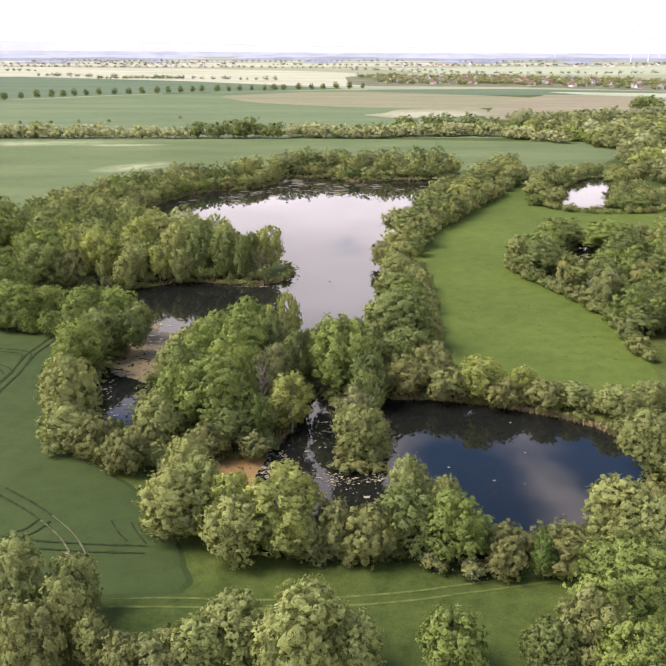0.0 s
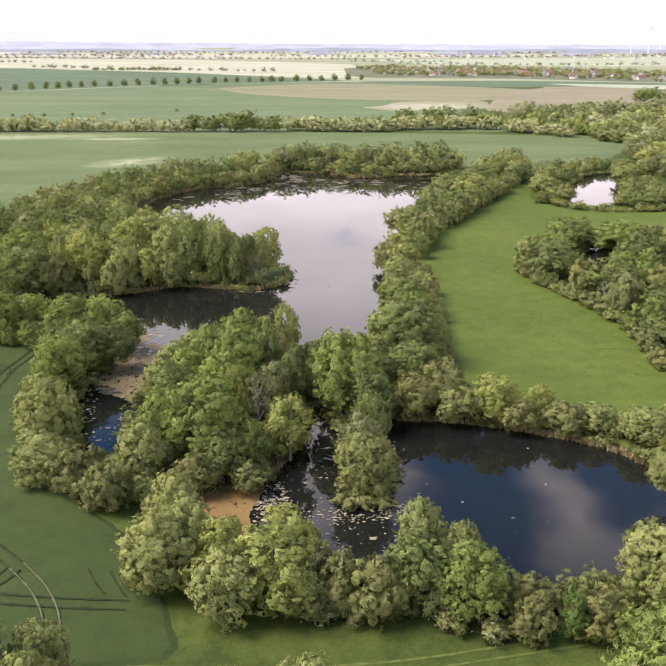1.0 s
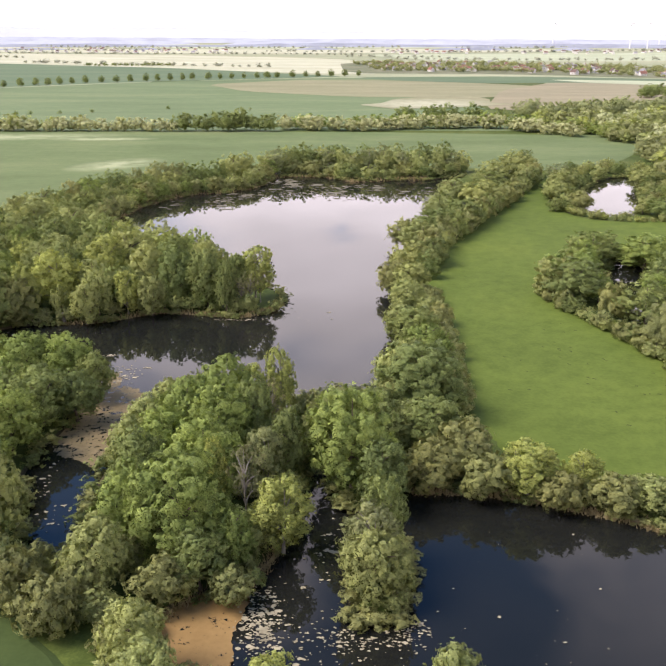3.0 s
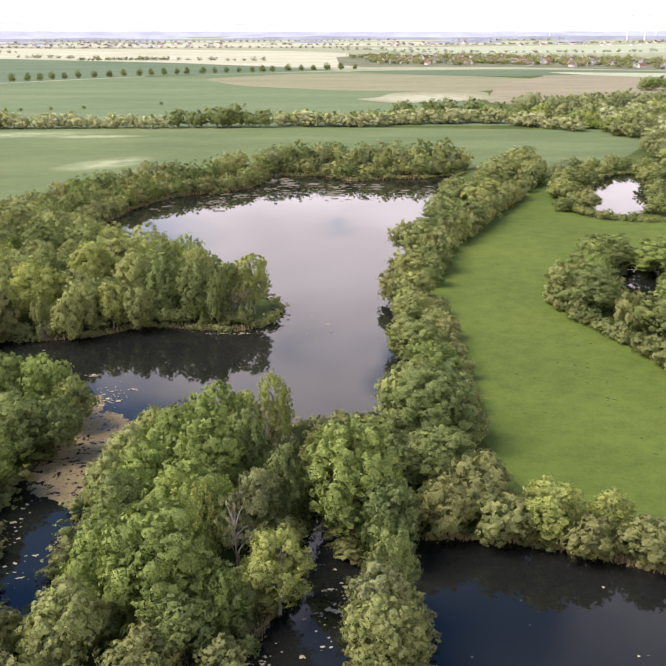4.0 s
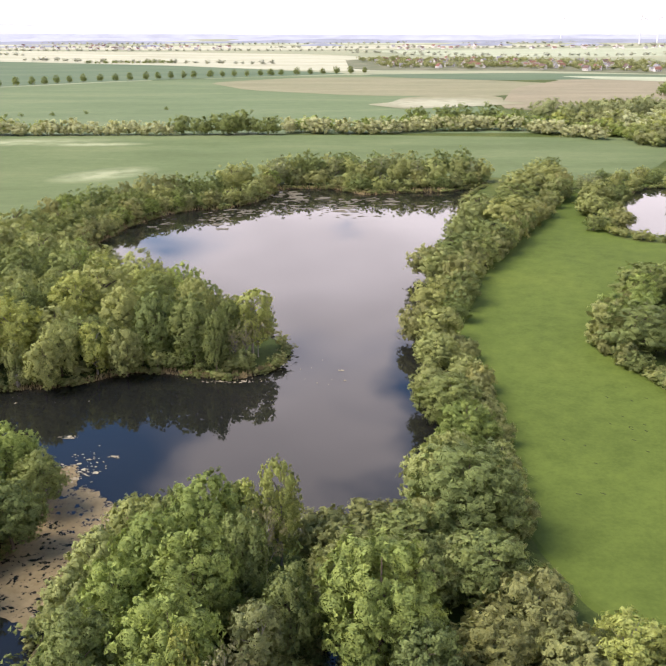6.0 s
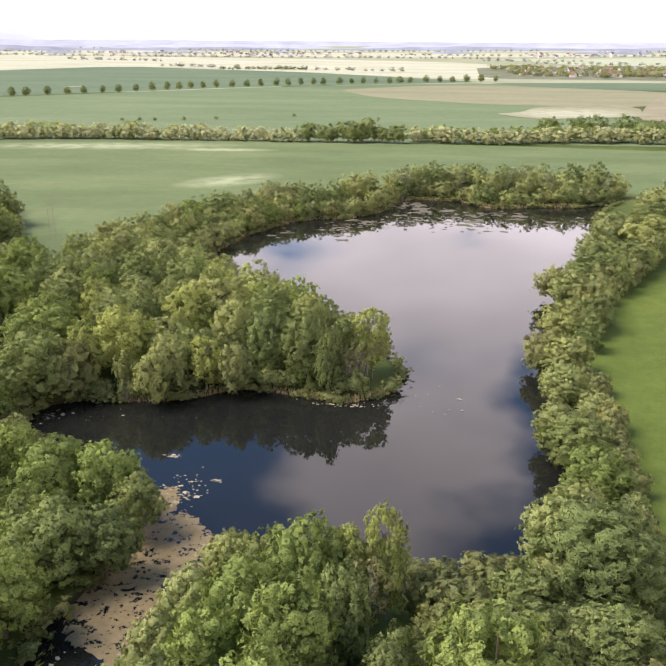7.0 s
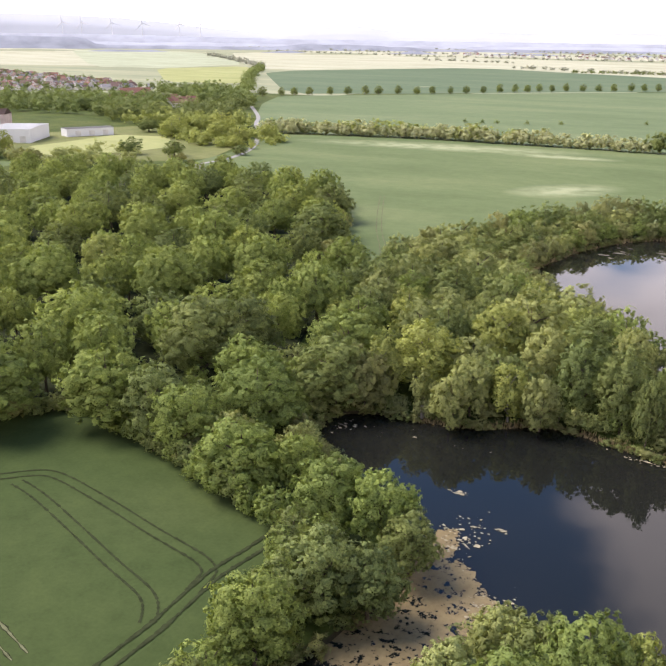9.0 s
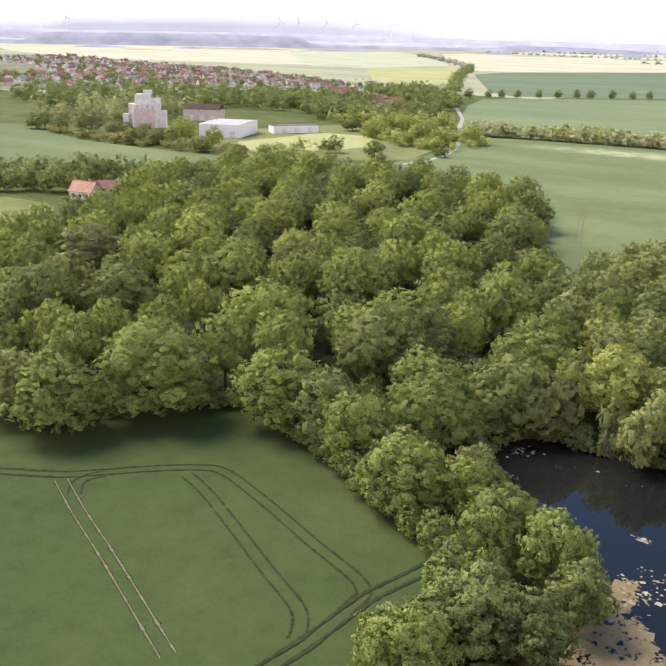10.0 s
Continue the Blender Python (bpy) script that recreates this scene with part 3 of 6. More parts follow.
def crown_mesh(sp, lod, seed):
    """A unit crown (height 1, radius 1): rounded lobes, tufts on the lobes, leaf sprays on the tufts. Gives corners, faces and shading normals."""
    rng = np.random.default_rng(seed * 17 + len(sp) + ord(sp) * 31)
    bottom, count, size, slim, long, droop, core = SPECIES[sp][3:10]
    mid, half = (1 + bottom) / 2, (1 - bottom) / 2
    flat = np.array((1, 1, min(1.1, slim * 0.92 / half)))  # keeps a lobe round once the crown is drawn out to its height
    cs, rs = [], []
    for i in range(count):
        v = (i + 0.5) / count
        zz = 1 - 1.85 * v if sp != "c" else 1 - 2 * v
        a = i * 2.39996 + rng.uniform(-0.45, 0.45)
        ring = math.sqrt(max(0.0, 1 - zz * zz))
        k = rng.uniform(0.62, 0.82)
        if sp == "c":
            ring, k = (1 - (zz + 1) / 2) * 0.9, 0.75
        if sp in "oda" and zz < -0.2:
            ring *= 1.1
        cs.append((math.cos(a) * ring * k, math.sin(a) * ring * k, zz * k))
        rs.append(size * rng.uniform(0.7, 1.2) * (0.65 if sp == "c" else 1))
    cs.append((0, 0, -0.05))
    rs.append(0.62 if core else 0.35)
    cs, rs = np.array(cs), np.array(rs)
    total = LEAVES[lod] // (3 if sp == "g" else 2 if sp in "bc" and lod != "far" else 1)
    per = {"near": 14, "mid": 10, "low": 8, "copse": 6, "far": 4}[lod]
    want = total // per
    area = rs**2
    pos, nor = [], []
    # tufts sit on the outside of the lobes
    for c, r, share in zip(cs, rs, area / area.sum()):
        k = int(want * share * 2.6) + 2
        q = (np.arange(k) + 0.5) / k
        a = np.arange(k) * 2.39996 + rng.uniform(0, 6.28)
        ring = np.sqrt(1 - (1 - 2 * q) ** 2)
        d = unit(np.stack([np.cos(a) * ring, np.sin(a) * ring, 1 - 2 * q], 1) + rng.normal(0, 0.1, (k, 3)))
        p = c + d * flat * (r * rng.uniform(0.86, 1.0, k))[:, None]
        clear = np.ones(k, bool)
        for c2, r2 in zip(cs, rs):
            clear &= np.linalg.norm((p - c2) / flat, axis=1) > r2 * 0.84
        clear &= (p[:, 2] > -0.82) & ((d * unit(p)).sum(1) > -0.35)
        pos.append(p[clear])
        nor.append(d[clear])
    pos, nor = np.vstack(pos), np.vstack(nor)
    pick = rng.permutation(len(pos))[:want]
    tuft, tn = pos[pick], nor[pick]
    m = len(tuft)
    tuft_r = math.sqrt(9.0 / max(m, 1)) * 0.8 * rng.uniform(0.75, 1.2, m)
    if sp == "g":
        tuft_r *= 0.6
    whole = unit(tuft + np.array((0, 0, 0.15)))
    d = unit(rng.normal(0, 0.55, (m, per, 3)) + (tn * 1.0 + whole * 0.25)[:, None] + np.array((0, 0, 0.2)))
    p = tuft[:, None] + d * flat * (tuft_r[:, None] * rng.uniform(0.1, 0.95, (m, per)))[:, :, None]
    p += d * flat * (tuft_r[:, None] * 0.7 * (rng.uniform(0, 1, (m, per)) > (0.9 if lod in ("near", "mid") else 1.0)))[:, :, None]
    p[..., 2] -= droop * tuft_r[:, None] * rng.uniform(0, 1.2, (m, per))
    shade = unit(d * 0.36 + (tn * 0.6 + whole * 0.55)[:, None] + rng.normal(0, 0.08, d.shape)).reshape(-1, 3)
    lie = unit(d * 0.8 + (tn * 0.5)[:, None] + rng.normal(0, 0.34, d.shape)).reshape(-1, 3)
    p = p.reshape(-1, 3)
    k = len(p)
    along = rng.normal(0, 1, (k, 3)) + np.array((0, 0, 0.7 if sp in "wb" else -3.0 * droop))
    along = unit(along - lie * (along * lie).sum(1)[:, None])
    side = np.cross(lie, along)
    s = np.repeat(tuft_r, per)[:, None] * rng.uniform(0.6, 1.15, k)[:, None] * {"near": 0.60, "mid": 0.60, "low": 0.60, "copse": 0.56, "far": 0.5}[lod]
    le, wi = s * 1.0 * long**0.5, s * 0.8 / long**0.5
    # a spray is a blunt triangle that looks outward
    verts = np.stack([p + along * le * flat, p + (-along * le * 0.7 + side * wi) * flat, p + (-along * le * 0.7 - side * wi) * flat], 1).reshape(-1, 3)
    turn = np.cross(verts[1::3] - verts[0::3], verts[2::3] - verts[0::3])
    flip = (turn * shade).sum(1) < 0
    faces = [(3 * i, 3 * i + 2, 3 * i + 1) if f else (3 * i, 3 * i + 1, 3 * i + 2) for i, f in enumerate(flip)]
    normals = np.repeat(shade, 3, 0)
    if core:
        for i, (c, r) in enumerate(list(zip(cs, rs))[::-1][:CORES[lod]]):
            bv, bf = (BALL_V, BALL_F) if i == 0 and lod not in ("copse", "far") else (ICO_V, ICO_F)
            b = len(verts)
            lump = rng.uniform(0.72, 1.0, len(bv))[:, None]
            verts = np.vstack([verts, c + bv * flat * lump * r * {"near": 0.84, "mid": 0.9, "low": 1.0, "copse": 1.06, "far": 1.12}[lod]])
            normals = np.vstack([normals, unit(bv * 0.7 + unit(c + bv * r) * 0.3)])
            faces += [(b + i, b + j, b + q) for i, j, q in bf]
    verts[:, 2] = np.maximum(mid + verts[:, 2] * half, 0.01)
    return verts, faces, normals


def trunk_mesh(sp, lod, seed):
    """A unit trunk with limbs that reach into the crown."""
    rng = np.random.default_rng(seed * 13 + ord(sp))
    verts, faces = [], []
    bottom = SPECIES[sp][3]
    lean = rng.normal(0, 0.05, 2)
    wide = 0.05 if sp != "b" else 0.03
    path = [(0, 0, -0.03), (lean[0] * 0.3, lean[1] * 0.3, 0.12), (lean[0], lean[1], 0.35), (lean[0] * 1.4, lean[1] * 1.4, 0.6), (lean[0], lean[1], 0.88)]
    sides = 7 if lod == "near" else 5
    tube(path, [wide * 1.5, wide, wide * 0.8, wide * 0.5, wide * 0.12], sides, verts, faces)
    limbs = {"near": 9, "mid": 4, "low": 3, "far": 0}[lod] + (10 if sp == "g" and lod == "near" else 0)
    for i in range(limbs):
        a, z0 = i * 2.4 + rng.uniform(-0.4, 0.4), rng.uniform(max(0.14, bottom * 0.9), 0.62)
        k = rng.uniform(0.4, 0.68) * (0.6 if sp == "c" else 1)
        start = np.array((lean[0] * 1.1, lean[1] * 1.1, z0))
        end = np.array((math.cos(a) * k, math.sin(a) * k, min(0.95, z0 + rng.uniform(0.1, 0.3))))
        midp = (start + end) / 2 + np.array((0, 0, 0.03))
        r0 = wide * rng.uniform(0.35, 0.5)
        tube([start, midp, end], [r0, r0 * 0.6, r0 * 0.12], 4, verts, faces)
    return np.array(verts), faces


PROTO = {}
PLANTED = []


def plant(x, y, height, radius, sp, lod="near", group="trees by the ponds", variant=None, rng=random, z=None):
    """Stands a tree or bush on the ground, as a thing with a trunk and a crown."""
    v = rng.randrange(3 if lod == "near" else 2) if variant is None else variant
    z = float(ground_z(x, y)) - 0.05 if z is None else z
    turn = Matrix.Rotation(rng.uniform(0, 6.28), 4, "Z")
    squash = rng.uniform(0.92, 1.08)
    scale = Vector((radius * squash, radius / squash, height))
    key = (sp, lod, v)
    PLANTED.append((x, y, radius))
    if key not in PROTO:
        name, label, category = SPECIES[sp][:3]
        root = new(name)
        root.empty_display_size = 0.2
        tv, tf = trunk_mesh(sp, lod, v)
        mesh_object("trunk", tv.tolist(), tf, MAT["pale_bark"] if sp in "gpy" else MAT["bark"], root, True)
        cv, cf, cn = crown_mesh(sp, lod, v)
        mesh_object("crown", cv.tolist(), cf, MAT[sp], root, True, cn)
        root.matrix_basis = Matrix.Translation((x, y, z)) @ turn @ Matrix.Diagonal((*scale, 1))
        tagged(root, label, category, group)
        PROTO[key] = root
        return root
    proto = PROTO[key]
    rel = Vector((a / b for a, b in zip(scale, proto.scale)))
    ob = copy_thing(proto, Matrix.Translation((x, y, z)) @ turn @ Matrix.Diagonal((*rel, 1)))
    return tagged(ob, "", "", group)


def clear_of(x, y, r, k=0.5):
    return all((x - a) ** 2 + (y - b) ** 2 > (k * (r + c)) ** 2 for a, b, c in PLANTED)


def in_water(x, y, margin=0.0):
    i, j = min(np.searchsorted(gy, y), len(gy) - 1), min(np.searchsorted(gx, x), len(gx) - 1)
    return d_water[i, j] < margin


def plant_rows(rows, group, lod="near", seed=1, wide=1.06):
    rng = random.Random(seed)
    for x, y, h, r, sp in rows:
        plant(x, y, h * 1.04, r * wide, sp, lod, group, None, rng)


def plant_wood(loop, spacing, heights, kinds, group, lod="mid", seed=1, ratio=0.46, k=0.5, dry=0.5):
    """Fills an area with trees on a shaken grid, and leaves out those that would stand in another crown or in the water."""
    rng = random.Random(seed)
    loop = np.array(loop, float)
    x0, y0 = loop.min(0)
    x1, y1 = loop.max(0)
    spots, y, odd = [], y0, 0
    while y < y1:
        x = x0 + (odd % 2) * spacing / 2
        while x < x1:
            spots.append((x + rng.uniform(-0.3, 0.3) * spacing, y + rng.uniform(-0.3, 0.3) * spacing))
            x += spacing
        y += spacing * 0.87
        odd += 1
    within = signed_distance(loop, *np.array(spots).T) < 0
    for (px, py), ok in zip(spots, within):
        h = rng.uniform(*heights)
        r = max(spacing * 0.39, h * ratio * rng.uniform(0.85, 1.1))
        sp = rng.choice(kinds)
        if ok and clear_of(px, py, r, k) and not in_water(px, py, dry):
            plant(px, py, h, r, sp, lod, group, None, rng)


def plant_line(line, spacing, heights, kinds, group, lod="mid", seed=1, ratio=0.46, k=0.45, side=0.0):
    """Trees along a line, with uneven gaps."""
    rng = random.Random(seed)
    pts = smooth_line(line, 30)
    seg = np.linalg.norm(np.diff(pts, axis=0), axis=1)
    run = np.concatenate([[0], np.cumsum(seg)])
    s = spacing / 2
    while s < run[-1]:
        x, y = np.interp(s, run, pts[:, 0]) + rng.uniform(-1, 1) * side, np.interp(s, run, pts[:, 1]) + rng.uniform(-1, 1) * side
        h = rng.uniform(*heights)
        r = h * ratio * rng.uniform(0.85, 1.2)
        if clear_of(x, y, r, k):
            plant(float(x), float(y), h, r, rng.choice(kinds), lod, group, None, rng)
        s += spacing * rng.uniform(0.75, 1.25)


SOUTH_BANK = [
    (-20.2, 90.7, 10, 5.2, "w"), (-17.3, 95.8, 10, 3.8, "w"), (-10.7, 84.8, 10, 4.7, "w"), (-5.6, 86.1, 11, 5.6, "y"),
    (-4.2, 92.1, 11, 4.3, "y"), (-12.7, 93.1, 9, 3.4, "y"), (-1.6, 84.5, 7, 2.6, "w"), (2.4, 86.7, 7, 3.3, "b"),
    (6.9, 84.1, 8, 3.5, "b"), (12.1, 86, 10, 4.4, "d"), (13, 93.4, 11, 3.4, "w"), (18.3, 84.8, 10, 4.4, "o"),
    (17.9, 90.7, 10, 2.4, "w"), (24.6, 81.1, 5, 2.6, "b"), (29.6, 80.3, 7, 2.2, "c"), (32.4, 81.1, 5, 3.2, "b"),
    (-20.2, 102.8, 10, 3.7, "w"), (30.1, 84.3, 6, 1.3, "c"),
]
NEAR_HEDGE = [
    (-35.2, 69.1, 12, 4.1, "w"), (-28.8, 66.6, 9, 3.2, "w"), (-30.9, 61.2, 9, 3.1, "b"), (-25, 63.6, 6, 2.6, "w"),
    (-1, 61, 12, 5.1, "w"), (-8.6, 63.4, 9, 4, "w"), (-12.5, 61.2, 8, 3.2, "w"), (4.1, 61.2, 8, 3.2, "w"),
    (-4.2, 61.3, 7, 3, "w"), (15.2, 61.2, 8, 3.7, "o"), (36.1, 68.2, 13, 5.9, "o"), (31, 63.4, 9, 3.9, "b"),
    (34.2, 57.5, 10, 4, "o"), (25.9, 61.3, 7, 3, "d"), (-16.6, 60.6, 6, 3, "b"), (41.2, 87.2, 11, 5.3, "w"),
    (44.9, 83.7, 10, 4.6, "w"), (-21, 61.4, 5, 2.5, "b"), (-29.3, 71.9, 9, 3, "w"),
]
EAST_BANK = [
    (4.6, 146.4, 16, 7.1, "o"), (8.7, 140, 11, 4, "d"), (17.8, 173, 14, 7.6, "d"), (14.8, 181, 12, 5, "w"),
    (18.2, 158.1, 10, 5.2, "d"), (6.6, 117.3, 10, 4.1, "w"), (7.9, 125.5, 13, 2.9, "d"), (6.3, 121.7, 11, 3.6, "p"),
    (22.6, 151.7, 8, 5, "b"), (16.4, 146.4, 7, 4.2, "b"), (31.2, 144, 9, 4.3, "y"), (25, 144.5, 6, 4.2, "b"),
    (40, 146, 6, 3.2, "y"), (35.4, 139.7, 5, 3.4, "b"), (43.4, 139.7, 5, 3.8, "b"), (48.6, 139.7, 5, 3.9, "w"),
    (53.9, 112.6, 11, 4.4, "w"), (55.6, 135.2, 6, 4.2, "w"), (63.1, 138.3, 6, 3.4, "w"),
]
DOME = [
    (-19.4, 126.8, 15, 6.7, "o"), (-17.3, 140.5, 14, 5.4, "o"), (-26.5, 140.5, 12, 4.6, "d"), (-27.8, 119.2, 10, 4.1, "w"),
    (-29.4, 116.8, 6, 2.6, "b"), (-11.2, 155.6, 14, 3.6, "d"), (-10.6, 133.9, 14, 2.4, "g"), (-15.2, 137, 13, 1.8, "y"),
    (-11.6, 124.1, 9, 2.5, "o"), (-5.3, 128.6, 11, 4, "y"), (-7.4, 167.6, 16, 2.6, "y"), (-5.5, 147.5, 13, 3.3, "d"),
    (-19.9, 117.3, 6, 3.5, "b"), (-15.5, 120.1, 8, 3.5, "d"), (-11.1, 117.6, 4, 2.6, "b"), (-8.6, 142, 13, 2.8, "p"),
    (-25.8, 129.5, 12, 4.7, "o"),
]
DOME_BACK = [
    (-27, 170.4, 9, 3.6, "w"), (-29.4, 160.5, 9, 3.9, "w"), (-30.6, 151.7, 9, 3.6, "w"), (-25.2, 150.4, 12, 4.6, "o"),
    (-21.7, 156.5, 14, 5, "o"), (-16.6, 163.8, 15, 5.4, "o"), (-16.2, 150.8, 15, 5.2, "o"), (-9, 161, 13, 2.4, "g"),
    (-12.2, 166.6, 13, 2.9, "y"), (-22, 167, 11, 4, "d"),
]
EAST_SHORE = [
    (16.8, 183.5, 12, 4.2, "w"), (22.1, 201.5, 9, 4.7, "o"), (20.5, 212.5, 9, 6, "d"), (18.3, 222.5, 7, 4.2, "w"),
    (21.3, 239.5, 8, 4.6, "w"), (23.8, 256.1, 9, 5.3, "w"), (19.4, 260, 8, 4.4, "b"), (25.3, 280, 9, 5.8, "w"),
    (31.4, 306, 10, 7, "w"), (39, 327.7, 10, 7.6, "d"), (27.5, 315, 9, 4.8, "b"), (50.2, 343, 11, 7.4, "d"),
    (43.7, 356, 11, 6.6, "w"), (64.6, 383, 11, 8.6, "w"), (54.2, 390, 11, 7, "w"), (73, 414, 11, 8.6, "d"),
    (81.6, 444, 12, 9.6, "w"), (97, 473, 12, 9.2, "w"), (104.4, 491.4, 11, 5.2, "d"),
]
PENINSULA = [
    (-17.9, 250.2, 15, 4.7, "y"), (-24.5, 238.9, 13, 2.6, "d"), (-22.5, 246.9, 13, 3, "d"), (-29.6, 242.8, 14, 4.5, "d"),
    (-38.2, 247.6, 14, 4.9, "d"), (-29.2, 241.7, 8, 2.3, "o"), (-46.7, 253.1, 14, 5.3, "w"), (-49.2, 238.5, 11, 3.7, "y"),
    (-56.1, 237, 12, 4.2, "w"), (-67.7, 242.6, 15, 6.3, "y"), (-74, 235.7, 13, 4.1, "y"), (-80.3, 227.9, 14, 7.1, "d"),
    (-57.5, 230, 10, 3.6, "w"), (-42.9, 237.4, 10, 3.7, "w"), (-59.5, 262.5, 15, 5.7, "y"), (-41.7, 269.3, 13, 5.2, "d"),
    (-32.6, 266, 13, 4.7, "w"),
]
WEST_BANK = [
    (-85.5, 210, 14, 6.9, "o"), (-91.1, 196.7, 13, 5.9, "o"), (-75.7, 190.3, 12, 6, "o"), (-68.2, 195.2, 10, 3.9, "o"),
    (-58.2, 187.1, 12, 5.5, "o"), (-49.6, 186.7, 12, 4.5, "o"), (-50.2, 170.4, 11, 5.8, "d"), (-44, 183.1, 9, 3.8, "d"),
    (-51.5, 158, 12, 4.9, "o"), (-44.7, 172.4, 9, 4.3, "d"), (-111.1, 199.1, 15, 8, "o"), (-99.6, 198.8, 14, 6.2, "d"),
    (-84.8, 240.8, 15, 8, "o"), (-75.4, 231.1, 11, 5.1, "b"), (-131, 187.2, 17, 10.3, "o"), (-137.1, 169.9, 14, 8.1, "o"),
    (-149.7, 168, 13, 6.6, "w"), (-91.4, 259.3, 13, 6, "o"), (-92.9, 218.5, 14, 6.3, "o"),
]
WEST_ARM = [
    (-45.5, 130.2, 13, 5.2, "w"), (-42.7, 118.6, 9, 4.9, "w"), (-38.2, 116, 7, 3.7, "b"), (-31.8, 111.1, 7, 3.5, "b"),
]
FOREST_BACK = [
    (-192.6, 306.7, 15, 9, "a"), (-217.4, 300.4, 15, 9, "a"), (-213.4, 265.9, 15, 9, "a"), (-272.7, 305.1, 14, 9, "a"),
    (-264.9, 328.1, 14, 9, "a"), (-234.1, 334.3, 14, 9, "d"), (-217, 353.3, 14, 9, "a"), (-205, 380.4, 14, 9, "d"),
    (-182.4, 378.3, 14, 9, "a"), (-169.9, 387.4, 15, 9, "d"), (-253.7, 271.9, 15, 8.1, "o"), (-258.6, 260.1, 14, 6.6, "o"),
    (-281.8, 363, 13, 9, "a"), (-270.6, 394.4, 13, 9, "d"), (-243.9, 406.3, 13, 9, "d"), (-307.6, 351.7, 13, 9, "d"),
    (-205.1, 215.1, 13, 6.9, "b"),
]
PENINSULA_BACK = [
    (-31.2, 252.5, 13, 4.8, "d"), (-41.1, 260.7, 13, 6.5, "d"), (-53.1, 249.5, 9, 3.6, "w"), (-60, 247.7, 12, 5.4, "w"),
    (-56, 272, 14, 7.4, "w"), (-50.5, 288.8, 13, 7.4, "w"), (-84.5, 317, 13, 8, "w"), (-100, 326.1, 13, 8.4, "w"),
    (-103.5, 305.6, 12, 6.7, "d"), (-81.1, 293.8, 12, 6.7, "d"), (-68.5, 291.3, 13, 6.6, "d"), (-65.9, 314.5, 9, 4.8, "w"),
]
FOREST_FRONT = [
    (-109.4, 225.6, 17, 9.5, "d"), (-108.2, 236.7, 16, 7.9, "d"), (-139.3, 221.8, 16, 9.5, "a"), (-145, 258.7, 17, 9.3, "a"),
    (-176.5, 268.8, 16, 6.9, "y"), (-160.2, 252.3, 14, 6.5, "a"), (-136.6, 286.1, 15, 8, "a"), (-108.4, 269.9, 15, 8.6, "a"),
    (-111.2, 260.1, 14, 5.4, "o"), (-185.5, 195.4, 17, 9.5, "d"), (-177.5, 211.6, 16, 9.5, "d"), (-201.9, 238.4, 15, 8.9, "a"),
    (-173.1, 245, 16, 8.9, "a"), (-224, 234.1, 16, 8.8, "p"), (-120.2, 306.4, 14, 7.1, "o"), (-150.1, 342.7, 15, 9.5, "d"),
    (-169.7, 312.5, 15, 9.5, "a"),
]

plant_rows(SOUTH_BANK, "trees on the south bank")
plant_rows(NEAR_HEDGE, "trees of the near hedge", "near", 2)
plant_rows(EAST_BANK, "trees round the south pond", "near", 3)
plant_rows(DOME, "trees between the ponds", "near", 4)
plant_rows(DOME_BACK, "trees between the ponds", "near", 44)
plant_rows(EAST_SHORE[:6], "trees of the lake's east shore", "near", 5)
plant_rows(EAST_SHORE[6:], "trees of the lake's east shore", "mid", 5)
plant_rows(PENINSULA, "trees of the peninsula", "near", 6)
plant_rows(PENINSULA_BACK, "trees of the peninsula", "mid", 6)
plant_rows(WEST_BANK, "trees of the west bank", "near", 7)
plant_rows(WEST_ARM, "trees of the west bank", "near", 8)
plant_rows(FOREST_FRONT, "trees of the west wood", "near", 9, 0.97)
plant_rows(FOREST_BACK, "trees of the west wood", "mid", 10, 0.97)

# thickets that fill the banks between the large trees
PENINSULA_WOOD = [(-17, 257), (-27, 270), (-41, 282), (-54, 296), (-69, 312), (-84, 332), (-112, 330), (-114, 300), (-102, 262), (-84, 237), (-66, 235), (-53, 238),
                  (-42, 245), (-27, 242), (-18, 244)]
plant_wood(PENINSULA_WOOD, 8.5, (10, 14), "wddwoy", "trees of the peninsula", "mid", 101, 0.42, 0.62)
DOME_WOOD = [(-25, 128), (-25, 150), (-24, 168), (-22, 172), (-8, 173), (-4, 160), (-6, 145), (-8, 131), (-11, 124), (-18, 121), (-24, 118), (-26, 121)]
plant_wood(DOME_WOOD, 5.5, (5, 9), "ddwb", "trees between the ponds", "mid", 102, 0.42, 0.6)
WEST_BANK_WOOD = [(-43, 123), (-48, 136), (-53, 155), (-55.5, 170), (-60.5, 188), (-82, 194), (-98, 198), (-112, 202), (-101, 235), (-86, 246), (-79, 233), (-84, 225), (-80, 213),
                  (-68, 202), (-59, 192), (-52, 184), (-50, 172), (-52, 160), (-51, 148), (-46, 134)]
plant_wood(WEST_BANK_WOOD, 6.0, (6, 10), "owdo", "trees of the west bank", "mid", 103, 0.46, 0.6)


def shore_bushes(line, spacing, heights, kinds, group, seed, lod="mid", ratio=0.6, side=0.7):
    plant_line(line, spacing, heights, kinds, group, lod, seed, ratio, 0.28, side)


